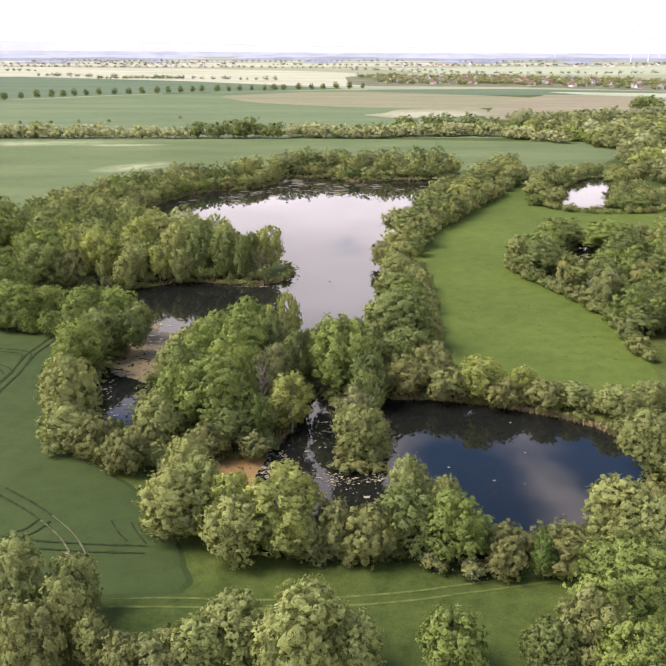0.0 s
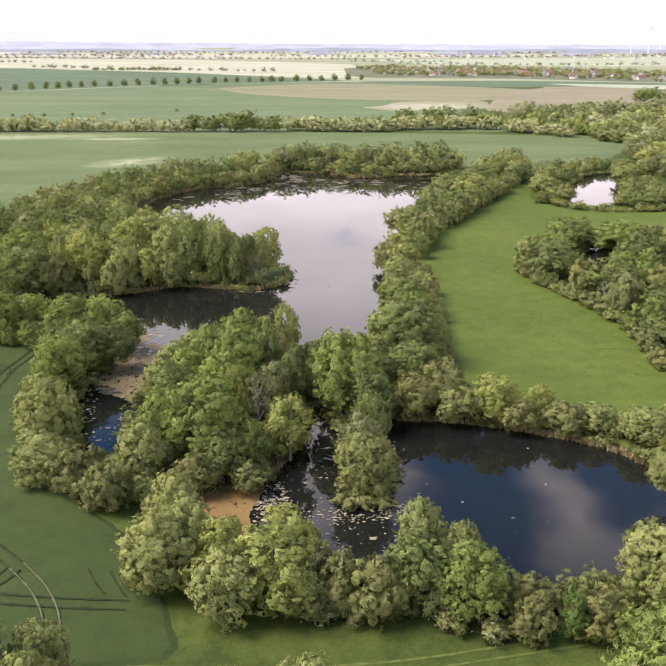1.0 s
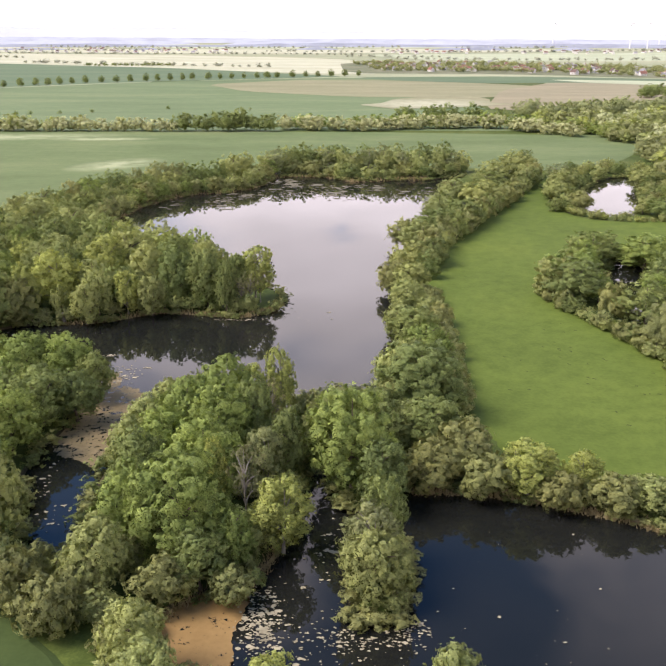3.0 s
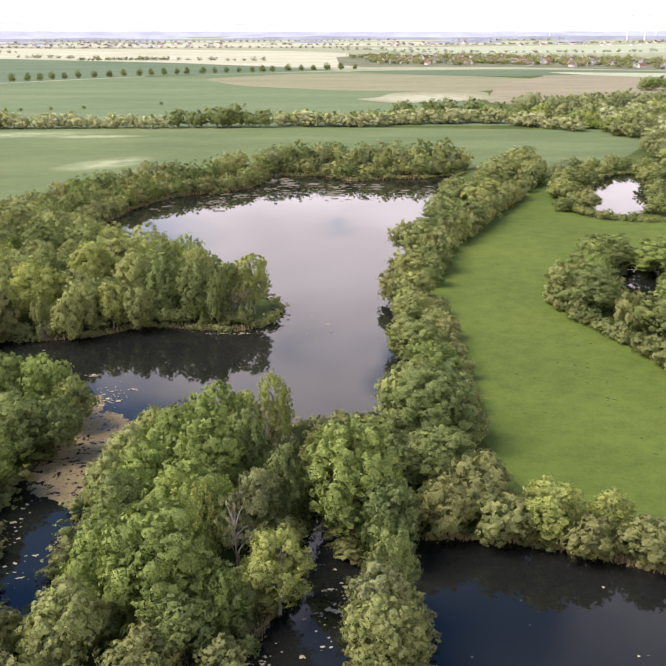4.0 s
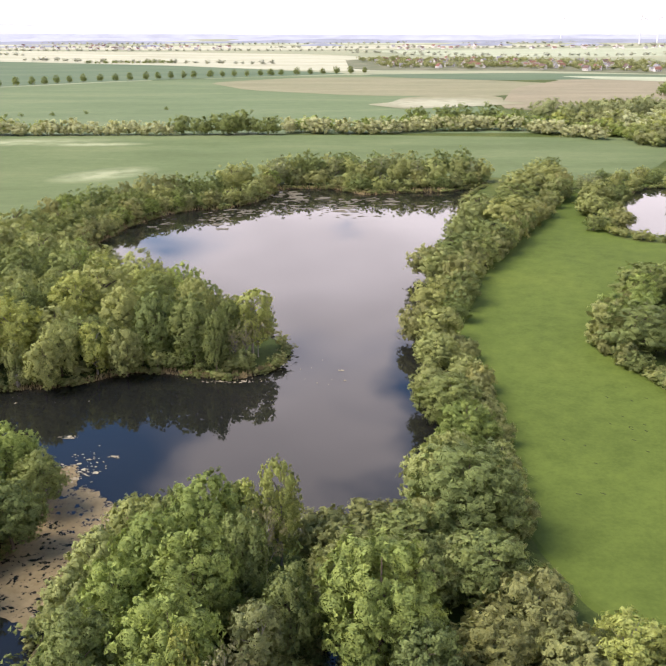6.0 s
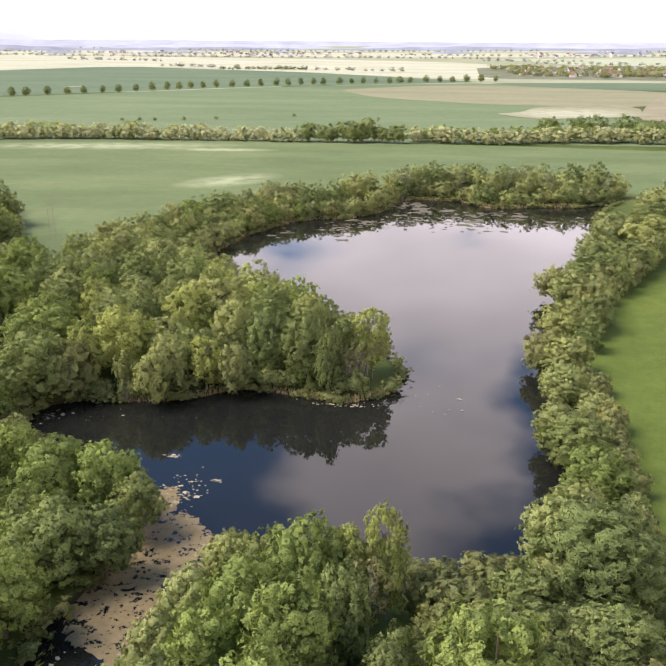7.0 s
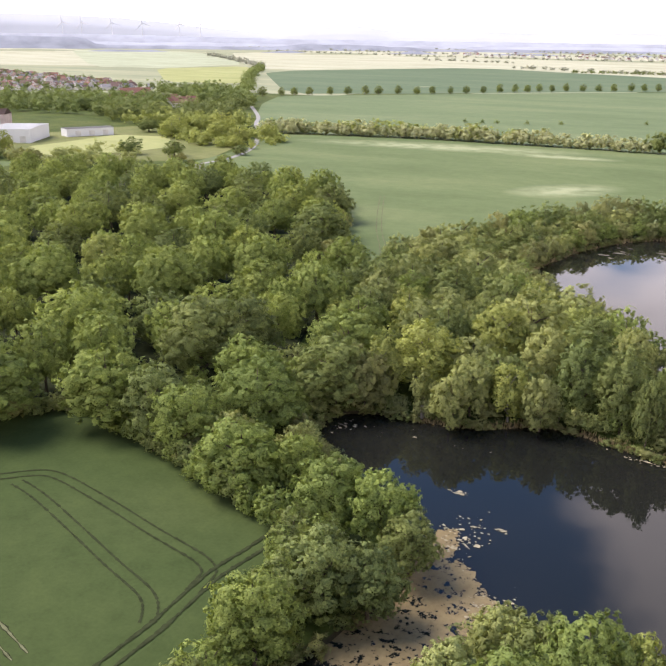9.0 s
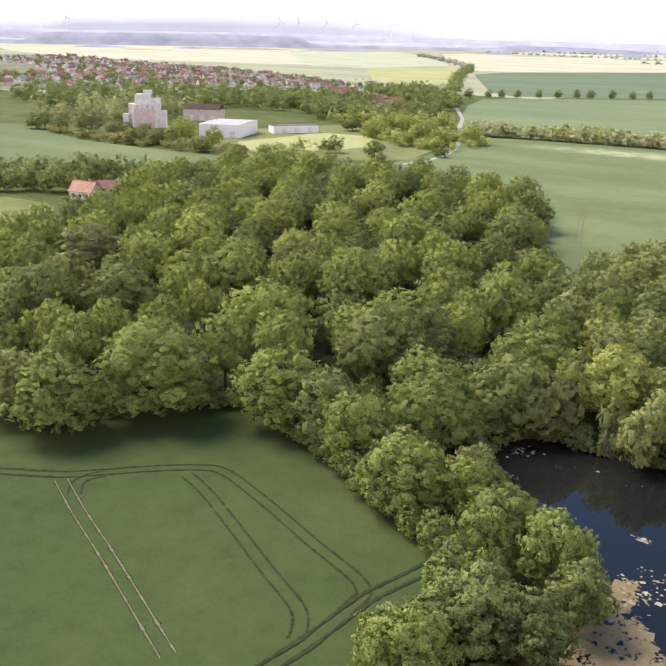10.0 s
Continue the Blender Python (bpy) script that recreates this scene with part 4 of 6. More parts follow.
plant_line([(-27, 242), (-34, 244), (-44, 245), (-54, 239), (-66, 236), (-77, 235)], 6.0, (7, 10), "wwdw", "trees of the peninsula", "mid", 110, 0.36, 0.55, 0.8)
plant_rows([(-16.5, 248, 9, 2.4, "g"), (-19, 244.5, 9.5, 2.2, "g"), (-21, 242.5, 8.5, 2.0, "g"), (-24, 241.5, 9, 2.4, "g")], "thin trees at the peninsula's tip", "near", 109)
shore_bushes([(-18, 241.5), (-22, 240), (-27, 240), (-34, 242), (-43, 242.5), (-54, 236), (-66, 232.5), (-75, 231.5), (-82, 226), (-80, 215), (-70, 205)], 3.0, (2.5, 4.5), "bwd", "shrubs of the lake shore", 111, "mid")
shore_bushes([(-24, 110), (-21, 98), (-13, 89), (0, 87), (10, 86), (20, 86), (29, 87), (37, 87), (46, 91), (53, 99)], 3.4, (2.5, 4.5), "bbw", "shrubs of the south bank", 112)
shore_bushes([(13, 148), (22, 150), (30, 147), (38, 145), (46, 141), (54, 136), (60, 128), (60, 116), (56, 104)], 3.2, (2.2, 4.2), "bbw", "shrubs round the south pond", 113)
shore_bushes([(-42, 121), (-36, 122), (-30, 118), (-26, 113)], 3.5, (3, 5), "bw", "shrubs of the west bank", 114)
shore_bushes([(-11, 123), (-8, 131), (-6, 142), (-5, 152), (-2, 160), (2, 168), (8, 174), (14, 180)], 3.5, (3, 6), "bdw", "shrubs between the ponds", 115)
shore_bushes([(5, 117), (8, 115), (10, 120), (10, 127), (8, 132)], 2.6, (2.5, 4), "bw", "shrubs of the islet", 116)
shore_bushes([(-23, 114), (-19, 119), (-14, 121.5), (-9, 123.5)], 2.6, (2, 4), "bwb", "shrubs between the ponds", 118)
shore_bushes([(-29, 130), (-29, 142), (-29, 152), (-28, 163), (-26, 172)], 4.0, (2, 3.5), "bd", "shrubs between the ponds", 117)

# woods and thickets
WEST_WOOD = [(-138, 184), (-152, 172), (-190, 165), (-222, 170), (-262, 232), (-285, 266), (-335, 345), (-340, 385), (-318, 420), (-290, 425),
             (-250, 436), (-215, 428), (-188, 418), (-160, 372), (-144, 334), (-124, 300), (-110, 270), (-100, 235), (-110, 205)]
# floor sheet whose dark colour stands for shade in the gaps
slab("forest_floor", smooth_loop(WEST_WOOD, 1), 0.06, MAT["forest_floor"], "dark green floor under the wood with shade in its colour", "structure", "ground")
plant_wood(WEST_WOOD, 11.0, (12, 16), "aaaad", "trees of the west wood", "mid", 11, 0.48, 0.84)
shore_bushes([(-80, 338), (-82, 350), (-82, 364), (-76, 395), (-66, 416), (-56, 425.5), (-43, 430), (-33, 447), (-26, 474)], 4.2, (4, 8), "wbow", "shrubs of the north shore", 127, "low", 0.5, 0.6)
shore_bushes([(-24, 277), (-37, 289), (-49, 304), (-65, 320), (-80, 336)], 4.2, (4, 7), "wbow", "shrubs of the lake shore", 128, "low", 0.5, 0.6)
NORTH_SHORE = [(-118, 332), (-106, 365), (-96, 398), (-84, 425), (-66, 440), (-48, 448)]
plant_line(NORTH_SHORE, 6.5, (9, 12), "wdob", "trees of the north shore", "low", 12, 0.46, 0.4, 2.5)
plant_line([(-100, 345), (-90, 385), (-76, 415), (-55, 432)], 7, (8, 11), "wdw", "trees of the north shore", "low", 13, 0.46, 0.4, 2)
plant_line([(-42, 455), (-36, 475), (-20, 488), (0, 490), (25, 480), (50, 480), (75, 492)], 6.0, (11, 14), "wpwd", "trees of the north shore", "low", 14, 0.46, 0.4, 3)
plant_line([(-30, 478), (-8, 495), (15, 500), (38, 492), (70, 500)], 8.0, (12, 15), "pwd", "trees of the north shore", "low", 15, 0.42, 0.4, 3)
plant_line([(-92, 350), (-108, 330), (-112, 310)], 6.0, (9, 12), "wd", "trees of the north shore", "low", 16, 0.46, 0.4, 2)
plant_line([(26, 152), (20, 160), (24, 176), (26, 190), (27, 205), (27, 228), (28, 250)], 5.0, (4.5, 7), "bbw", "shrubs of the lake's east shore", "mid", 17, 0.5, 0.4, 1.5)
plant_line([(31, 268), (34, 290), (42, 318), (52, 340), (66, 372), (82, 405), (95, 440), (104, 470)], 6.5, (7, 10), "wdb", "trees of the lake's east shore", "low", 18, 0.46, 0.35, 2)

EAST_THICKET = [(60, 256), (67, 272), (76, 285), (88, 293), (104, 298), (136, 300), (150, 290), (130, 240), (120, 200), (110, 165), (96, 150), (80, 152), (76, 165), (76, 205), (70, 224)]
plant_rows([(82.7, 290, 10, 8.4, "d"), (66.5, 250, 11, 8, "d"), (79, 230, 10, 7, "d"), (97, 284, 10, 8.4, "o"), (98, 262, 10, 7, "d"), (86, 204, 10, 7, "d"), (92, 184, 11, 8, "d"), (84, 168, 10, 6.5, "o"), (78, 186, 8, 5, "d"), (106, 240, 10, 8, "o")],
           "trees of the east thicket", "mid", 20)
plant_rows([(109, 430, 9, 6.5, "w"), (100, 404, 8, 6, "w"), (131.7, 362, 8, 6.5, "d"), (150, 440, 8, 7, "w"), (112, 452, 9, 6, "p"), (104, 380, 6, 5, "b")], "trees round the east pond", "mid", 28)
plant_wood(EAST_THICKET, 10.0, (7, 11), "odowb", "trees of the east thicket", "low", 21, 0.48, 0.45)
EAST_POND_RING = [(92, 372), (96, 400), (106, 440), (124, 484), (150, 500), (176, 480), (160, 430), (146, 372), (136, 362), (104, 366)]
plant_wood(EAST_POND_RING, 9.0, (4, 7), "wwbd", "trees round the east pond", "low", 22, 0.48, 0.45, 1.0)
shore_bushes([(-108, 336), (-90, 352), (-84, 382), (-74, 406), (-64, 420), (-50, 428), (-36, 436), (-32, 455), (-26, 476), (0, 477), (14, 464), (34, 467), (54, 470), (72, 482)], 4.6, (4, 8), "wdb", "shrubs of the north shore", 121, "low", 0.55, 1.2)
shore_bushes([(59, 256), (61, 245), (66, 229), (71, 213), (74, 198), (73, 180), (72, 164)], 3.2, (3, 5), "bdw", "shrubs of the east thicket", 122, "low")
shore_bushes([(62, 260), (69, 274), (77, 286), (88, 294), (104, 299), (136, 302)], 4.0, (3, 6), "bdw", "shrubs of the east thicket", 123, "low")
shore_bushes([(126, 486), (108, 444), (99, 408), (97, 376), (106, 361), (122, 354), (140, 358), (156, 372)], 3.4, (2, 3.8), "bwy", "shrubs round the east pond", 124, "low")
plant_line([(-109, 198), (-101, 196.5), (-92, 193.5), (-83, 190.5), (-75, 187.5), (-66, 184.5), (-61, 182), (-57.5, 174), (-55.5, 164), (-53.5, 152), (-49, 137)], 4.2, (5, 8), "odo", "trees of the west bank", "mid", 129, 0.45, 0.3, 0.6)
shore_bushes([(-186, 160), (-168, 165), (-152, 171), (-142, 178), (-133, 190), (-123, 201), (-110, 203), (-98, 200), (-84, 195), (-70, 192)], 4.0, (3, 6), "bdw", "shrubs at the wood's edge", 125, "low")
shore_bushes([(-120, 304), (-136, 328), (-150, 356), (-166, 386), (-186, 418)], 4.5, (4, 8), "dbd", "shrubs at the wood's edge", 126, "low")
plant_rows([(10, 158, 9, 5.0, "d"), (16, 160, 9, 4.6, "w"), (5, 160, 8, 4.4, "w"), (1, 166, 7, 4.0, "b"), (9, 167, 8, 4.6, "d"), (14, 172, 9, 4.4, "w"), (4, 173, 6, 3.8, "b"), (-2, 171, 6, 3.6, "b")],
           "trees between oak and lake", "near", 131)


def stump(x, y, height, radius):
    """A broken pale stump with a ragged top."""
    g = np.random.default_rng(9)
    v, f = [], []
    tube([(0, 0, -0.3), (0.03, 0, height * 0.4), (0.1, 0.05, height)], [radius * 1.4, radius, radius * 0.8], 9, v, f)
    v = np.array(v)
    v[-9:, 2] += g.uniform(-0.3, 0.3, 9)
    f.append(tuple(range(18, 27)))
    ob = mesh_object("tree_stump", v, f, MAT["pale_bark"], None, True)
    ob.matrix_basis = pose(x, y, 0.7)
    return tagged(ob, "pale broken tree stump on the lake bank", "stump")


stump(-64, 232.6, 2.2, 0.5)


def blossom(ob, seed):
    """White flower heads scattered over a bush."""
    tv, tf, tn = crown_mesh("b", "low", seed)
    v, f = [], []
    for t in tf[: LEAVES["low"] // 2 : 5]:
        p = tv[list(t)]
        c = p.mean(0)
        b = len(v)
        v += [tuple(c + (q - c) * 0.34 + tn[t[0]] * 0.06) for q in p]
        f.append((b, b + 1, b + 2))
    return tagged(mesh_object("blossom", v, f, MAT["blossom"], ob), "clusters of small white flowers")


for i, (x, y, h, r) in enumerate(((15.5, 82.5, 3.0, 2.0), (20.5, 80.8, 2.6, 1.8), (4.2, 85.0, 4.0, 2.4), (0.8, 84.6, 3.2, 2.0))):
    bush = plant(x, y, h, r, "b", "mid", "flowering shrubs of the south bank", i % 2)
    tagged(bush, "olive shrub dotted with small white flowers", "bush", "flowering shrubs of the south bank")
    blossom(bush, 20 + i)

# ---- distant fields ----
MAT["village_green"] = plant_cover("village_gardens", (0.10, 0.115, 0.06), (0.15, 0.155, 0.09), (0.21, 0.20, 0.13), 0.02, 0.1, None, 0.05, 0.4)
FAR_FIELDS = [
    ("village_green", [(-1080, 620), (-960, 900), (-820, 1060), (-1100, 1240), (-1380, 1300), (-2150, 1500), (-2300, 1250), (-1700, 900), (-1300, 640)], 0.4, "gardens and grass between the village houses"),
    ("village_green", [(40, 1760), (340, 1720), (580, 1560), (920, 1460), (1150, 1800), (720, 2000), (400, 2280), (40, 2280)], 0.6, "gardens of the far village"),
    ("crop_far", [(-620, 1060), (-500, 1195), (-300, 1415), (-100, 1545), (40, 1600), (250, 1405), (160, 985), (150, 850), (190, 700), (25, 700), (-104, 696), (-260, 694), (-390, 668), (-480, 800), (-560, 930)], 0.4, "green cereal field before the avenue"),
    ("crop_blue", [(-640, 1110), (-500, 1225), (-300, 1440), (-60, 1575), (40, 1640), (-150, 1823), (-317, 1966), (-791, 2190), (-1075, 1715)], 0.4, "blue-green crop behind the avenue"),
    ("stubble", [(-170, 1370), (-56, 1500), (59, 1526), (246, 1409), (330, 1300), (200, 1080), (38, 1090), (-100, 1200)], 0.8, "tan stubble field"),
    ("crop_blue", [(40, 1600), (330, 1640), (580, 1540), (540, 1450), (350, 1435), (246, 1415), (140, 1480)], 0.8, "blue-green crop before the far village"),
    ("bare_soil", [(158, 914), (232, 1223), (353, 1440), (470, 1391), (600, 1330), (440, 1080), (290, 960), (200, 880)], 0.9, "bare reddish field"),
    ("sunlit", [(36, 962), (62, 985), (80, 1050), (120, 1088), (172, 1102), (184, 1050), (176, 1000), (196, 970), (150, 940), (112, 925), (70, 905)], 1.2, "pale field with a pool of sunlight in its colour"),
    ("lit_green", [(360, 1530), (560, 1470), (700, 1400), (700, 1340), (500, 1350), (410, 1430)], 1.2, "light green strip of pasture"),
    ("pale_field", [(-1090, 1760), (-790, 2200), (-317, 1975), (-150, 1835), (34, 1725), (184, 1790), (200, 2100), (30, 2560), (-490, 2830), (-1035, 2890), (-1330, 3300), (-2050, 2970), (-1410, 2100)], 0.5, "pale field on the plain with sunlight in its colour"),
    ("rape", [(-1310, 1650), (-1245, 1895), (-1005, 1580), (-835, 1290), (-960, 1255)], 0.8, "yellow flowering rape field"),
    ("lit_green", [(-2480, 2580), (-2050, 2750), (-1313, 2000), (-1309, 1665), (-1474, 1630)], 1.0, "pale green field beside the tree-lined road"),
    ("pale_field", [(-2620, 1500), (-4000, 2260), (-3550, 2505), (-2540, 2685), (-1400, 1730), (-1950, 1390)], 0.6, "pale yellow field behind the village"),
    ("rape", [(-412, 475), (-396, 496), (-385, 523), (-383, 550), (-422, 598), (-462, 588), (-456, 530), (-457, 501)], 0.5, "yellow-green paddock by the lane"),
    ("crop_north", [(-680, 430), (-650, 452), (-588, 440), (-534, 429), (-480, 431), (-438, 437), (-399, 445), (-397, 420), (-400, 395), (-392, 375), (-420, 352), (-425, 313), (-480, 335)], 0.4, "green crop beside the works"),
    ("olive_meadow", [(-418, 454), (-372, 467), (-344, 492), (-326, 516), (-350, 580), (-380, 640), (-394, 669), (-464, 694), (-500, 640), (-520, 540), (-460, 480)], 0.2, "dry olive grass between the wood and the lane"),
    ("olive_meadow", [(-366, 282), (-334, 288), (-272, 247), (-282, 225), (-340, 240)], 0.4, "olive green meadow beside the farm"),
    ("lit_green", [(300, 2400), (700, 2350), (1500, 2500), (1500, 3100), (700, 3000), (100, 2900)], 0.8, "pale green fields on the plain"),
    ("pale_field", [(-2000, 3100), (-1000, 3000), (-200, 2950), (600, 3150), (1200, 3300), (600, 3500), (-600, 3400), (-1600, 3600)], 1.0, "pale strips of field on the plain"),
    ("lit_green", [(-1500, 3750), (-500, 3500), (600, 3620), (1700, 3500), (1500, 3800), (300, 4000), (-1000, 4100)], 1.2, "pale green strips of field on the plain"),
]


def cut_corners(plan):
    """Takes the points off the corners of a field."""
    p = np.array(plan, float)
    q = np.roll(p, -1, 0)
    return np.stack([p * 0.88 + q * 0.12, p * 0.12 + q * 0.88], 1).reshape(-1, 2)


for mat_key, plan, lift, label in FAR_FIELDS:
    slab("field", cut_corners(plan), lift * 0.4, MAT[mat_key], label, "structure", "field", 5)

# ---- tramlines and tracks ----
LAID = []


def tramline(line, gauge=1.9, width=0.34, mat="track", label="dark tractor tramline pressed into the crop", lift=0.23):
    line = smooth_line(line)
    d = np.gradient(line, axis=0)
    d /= np.linalg.norm(d, axis=1)[:, None]
    nrm = np.stack([-d[:, 1], d[:, 0]], 1) * gauge / 2
    for side in (1, -1):
        LAID.append(line)
        ribbon("wheel_track", (line + nrm * side)[::4], width, lift + 0.004 * len(LAID), MAT[mat], label, "track", 0.28)


PALE_LINE = [(-121.5, 160.6), (-110.7, 156.9), (-98.7, 153.3), (-87.2, 149.6), (-75.4, 145.8)]
tramline(PALE_LINE, width=0.5)
tramline(PALE_LINE, width=0.24, lift=0.25, mat="dry_track", label="pale dry tractor tramline in the crop")
tramline([(-115.6, 159.3), (-118.2, 161.5), (-119, 163.8), (-118.2, 166.4)])
tramline([(-108.4, 175.3), (-104.2, 174.4), (-98.5, 172.6), (-88.1, 168.7), (-78.9, 165.2), (-71.6, 162.6), (-68.6, 160.3), (-67, 157.8)])
tramline([(-130.5, 155.6), (-122.5, 161.8), (-115.3, 171.3), (-109, 178.4), (-104.7, 180.1), (-97.2, 178.8), (-88.7, 176.8), (-79.5, 174.4), (-71.8, 172.7), (-68.7, 171.6), (-67, 170.1), (-66.6, 168), (-66.2, 165.5)])
tramline([(-150, 138)] + [(-130.5, 155.6), (-122.5, 161.8), (-115.3, 171.3), (-109, 178.4), (-104.7, 180.1), (-97.2, 178.8), (-88.7, 176.8), (-79.5, 174.4), (-71.8, 172.7), (-68.7, 171.6), (-67, 170.1), (-66.6, 168)][:2])
tramline([(-64.4, 183.5), (-65.1, 177), (-66.1, 170.3), (-65.9, 163.7), (-65.6, 157.8), (-65.8, 152.8)], width=0.55)
tramline([(-65.8, 152.8), (-66, 140), (-65, 122)], width=0.5)
tramline([(-50, 104.6), (-44.6, 100.2), (-40.1, 95.9), (-35.9, 91.1), (-32.6, 85.5), (-30.5, 79.4)])
tramline([(-50, 104.6), (-44.6, 100.2), (-40.1, 95.9), (-35.9, 91.1), (-32.6, 85.5), (-30.5, 79.4)][2:], width=0.2, lift=0.26, mat="dry_track", label="pale dry tractor tramline in the crop")
tramline([(-70, 92.5)] + [(-44.8, 89.7), (-39.6, 88.6), (-32.3, 87.7), (-23.7, 87.2)])
tramline([(-43.8, 90.5), (-41.4, 92.3), (-40.2, 95.3)])
tramline([(-126, 343), (-136, 362), (-147, 382), (-163, 415), (-180, 452)], width=0.3, mat="dry_track", label="pale tramline in the north field")
ribbon("scratch", [(-30.4, 95.3), (-28.8, 92.2), (-26.8, 89.4)], 0.3, 0.23, MAT["track"], "short dark furrow in the crop")
ribbon("scratch", [(-27.4, 94.7), (-25.8, 91.6), (-24, 88.8)], 0.3, 0.23, MAT["track"], "short dark furrow in the crop")
for dy in (0.0, 1.9):
    ribbon("path", [(-40, 74.4 + dy), (-30, 74.3 + dy), (-18, 74.2 + dy), (-6, 73.8 + dy), (5, 74.6 + dy), (13, 75.8 + dy), (21, 77.6 + dy), (33, 80 + dy), (44, 81 + dy)], 0.4, 0.05, MAT["path_grass"], "worn wheel ruts along the grass strip", "path", 0.15)
ribbon("road", [(-290, 470), (-313, 490), (-316, 525), (-332, 570), (-361, 621), (-394, 672), (-430, 722), (-470, 785), (-560, 905), (-700, 1095), (-930, 1450), (-1160, 1830)], 3.6, 0.27, MAT["road"], "pale narrow asphalt lane", "road")

rng_mark = random.Random(77)
for i in range(70):
    x, y, a = rng_mark.uniform(36, 71), rng_mark.uniform(160, 232), rng_mark.uniform(1.6, 2.5)
    if (x < 62 or y < 200) and rng_mark.random() < (x - 26) / 40:
        k = rng_mark.uniform(0.12, 0.26)
        ribbon("scratch", [(x, y), (x + math.cos(a) * 1.6 * k, y + math.sin(a) * 1.6 * k), (x + math.cos(a + 0.2) * 3.4 * k, y + math.sin(a + 0.2) * 3.4 * k)], 0.24, 0.19, MAT["track"], "short dark scrape in the meadow turf")


# ---- hedges and the avenue ----
rng_far = random.Random(5)


def crown_cloud(name, rows, mat, label, category, seed=3, lod="far"):
    """Many crowns that nobody could count, as one mesh."""
    pick = np.random.default_rng(seed)
    kinds = [crown_mesh("o", lod, seed + i) for i in range(3)]
    verts, faces, normals, base = [], [], [], 0
    for i, (x, y, h, r) in enumerate(rows):
        tv, tf, tn = kinds[i % 3]
        a = pick.uniform(0, 6.28)
        c, s = math.cos(a), math.sin(a)
        zz = max(float(terrain(x, y)), -0.2) if abs(x) < 160 and y < 480 else float(ground_z(x, y))
        verts.append(np.stack([x + (tv[:, 0] * c - tv[:, 1] * s) * r, y + (tv[:, 0] * s + tv[:, 1] * c) * r, zz + tv[:, 2] * h], 1))
        normals.append(np.stack([tn[:, 0] * c - tn[:, 1] * s, tn[:, 0] * s + tn[:, 1] * c, tn[:, 2]], 1))
        faces += [tuple(q + base for q in f) for f in tf]
        base += len(tv)
    return tagged(mesh_object(name, np.vstack(verts), faces, MAT[mat], None, True, np.vstack(normals)), label, category, "", "stuff")


def cloud_rows(loop, spacing, heights, ratio, seed):
    g = np.random.default_rng(seed)
    loop = np.array(loop, float)
    (x0, y0), (x1, y1) = loop.min(0), loop.max(0)
    k = int((x1 - x0) * (y1 - y0) / spacing**2)
    x, y = g.uniform(x0, x1, k), g.uniform(y0, y1, k)
    ok = signed_distance(loop, x, y) < 0
    h = g.uniform(*heights, k)
    return [(a, b, c, c * ratio) for a, b, c in zip(x[ok], y[ok], h[ok])]


def line_rows(line, spacing, heights, ratio, seed, side=2.0):
    g = np.random.default_rng(seed)
    pts = smooth_line(line, 40)
    run = np.concatenate([[0], np.cumsum(np.linalg.norm(np.diff(pts, axis=0), axis=1))])
    s = np.arange(0, run[-1], spacing) + g.uniform(-0.3, 0.3, len(np.arange(0, run[-1], spacing))) * spacing
    h = g.uniform(*heights, len(s))
    return [(float(np.interp(q, run, pts[:, 0]) + g.uniform(-side, side)), float(np.interp(q, run, pts[:, 1]) + g.uniform(-side, side)), c, c * ratio) for q, c in zip(s, h)]


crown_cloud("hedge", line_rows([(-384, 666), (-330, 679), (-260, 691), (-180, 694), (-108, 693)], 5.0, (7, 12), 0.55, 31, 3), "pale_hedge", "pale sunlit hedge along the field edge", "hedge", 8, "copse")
crown_cloud("hedge", line_rows([(-384, 672), (-330, 684), (-260, 696), (-200, 699)], 8, (8, 13), 0.5, 36, 4), "y", "yellow-green bushes in the field hedge", "hedge", 8, "copse")
crown_cloud("hedge", line_rows([(-104, 693), (-70, 695), (-38, 695)], 4.5, (11, 17), 0.45, 32, 4), "d", "dark trees in the field hedge", "hedge", 9, "copse")
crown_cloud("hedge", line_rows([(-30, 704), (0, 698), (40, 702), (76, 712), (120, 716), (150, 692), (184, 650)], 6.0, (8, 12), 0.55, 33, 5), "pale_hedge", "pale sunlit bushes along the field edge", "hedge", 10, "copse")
crown_cloud("hedge", line_rows([(-30, 712), (40, 710), (100, 724), (150, 704), (200, 655)], 9.0, (8, 13), 0.55, 37, 6), "o", "green bushes along the field edge", "hedge", 10, "copse")
crown_cloud("hedge", line_rows([(60, 742), (100, 756), (140, 766)], 8.0, (11, 16), 0.5, 34, 5), "d", "dark trees behind the field hedge", "hedge", 11, "copse")
NORTH_EAST_WOOD = [(176, 400), (150, 380), (160, 365), (260, 360), (420, 480), (420, 800), (330, 860), (240, 880), (160, 760), (190, 640), (200, 590), (180, 540), (170, 480)]
# the paler crowns in the mix carry sunlight and haze in their colour
for key, seed, gap in (("w", 23, 18), ("p", 24, 18), ("y", 25, 26), ("pale_hedge", 26, 28)):
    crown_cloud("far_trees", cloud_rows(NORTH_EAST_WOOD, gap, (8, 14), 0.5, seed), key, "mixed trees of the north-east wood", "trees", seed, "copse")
AVENUE = [(-640, 1030), (-606, 1085), (-552, 1152), (-500, 1203), (-458, 1255), (-357, 1400), (-300, 1440), (-221, 1510), (-122, 1565), (-29, 1610), (63, 1650)]
plant_line(AVENUE, 23.0, (10, 13), "d", "trees of the avenue", "low", 35, 0.42, 0.3, 1)
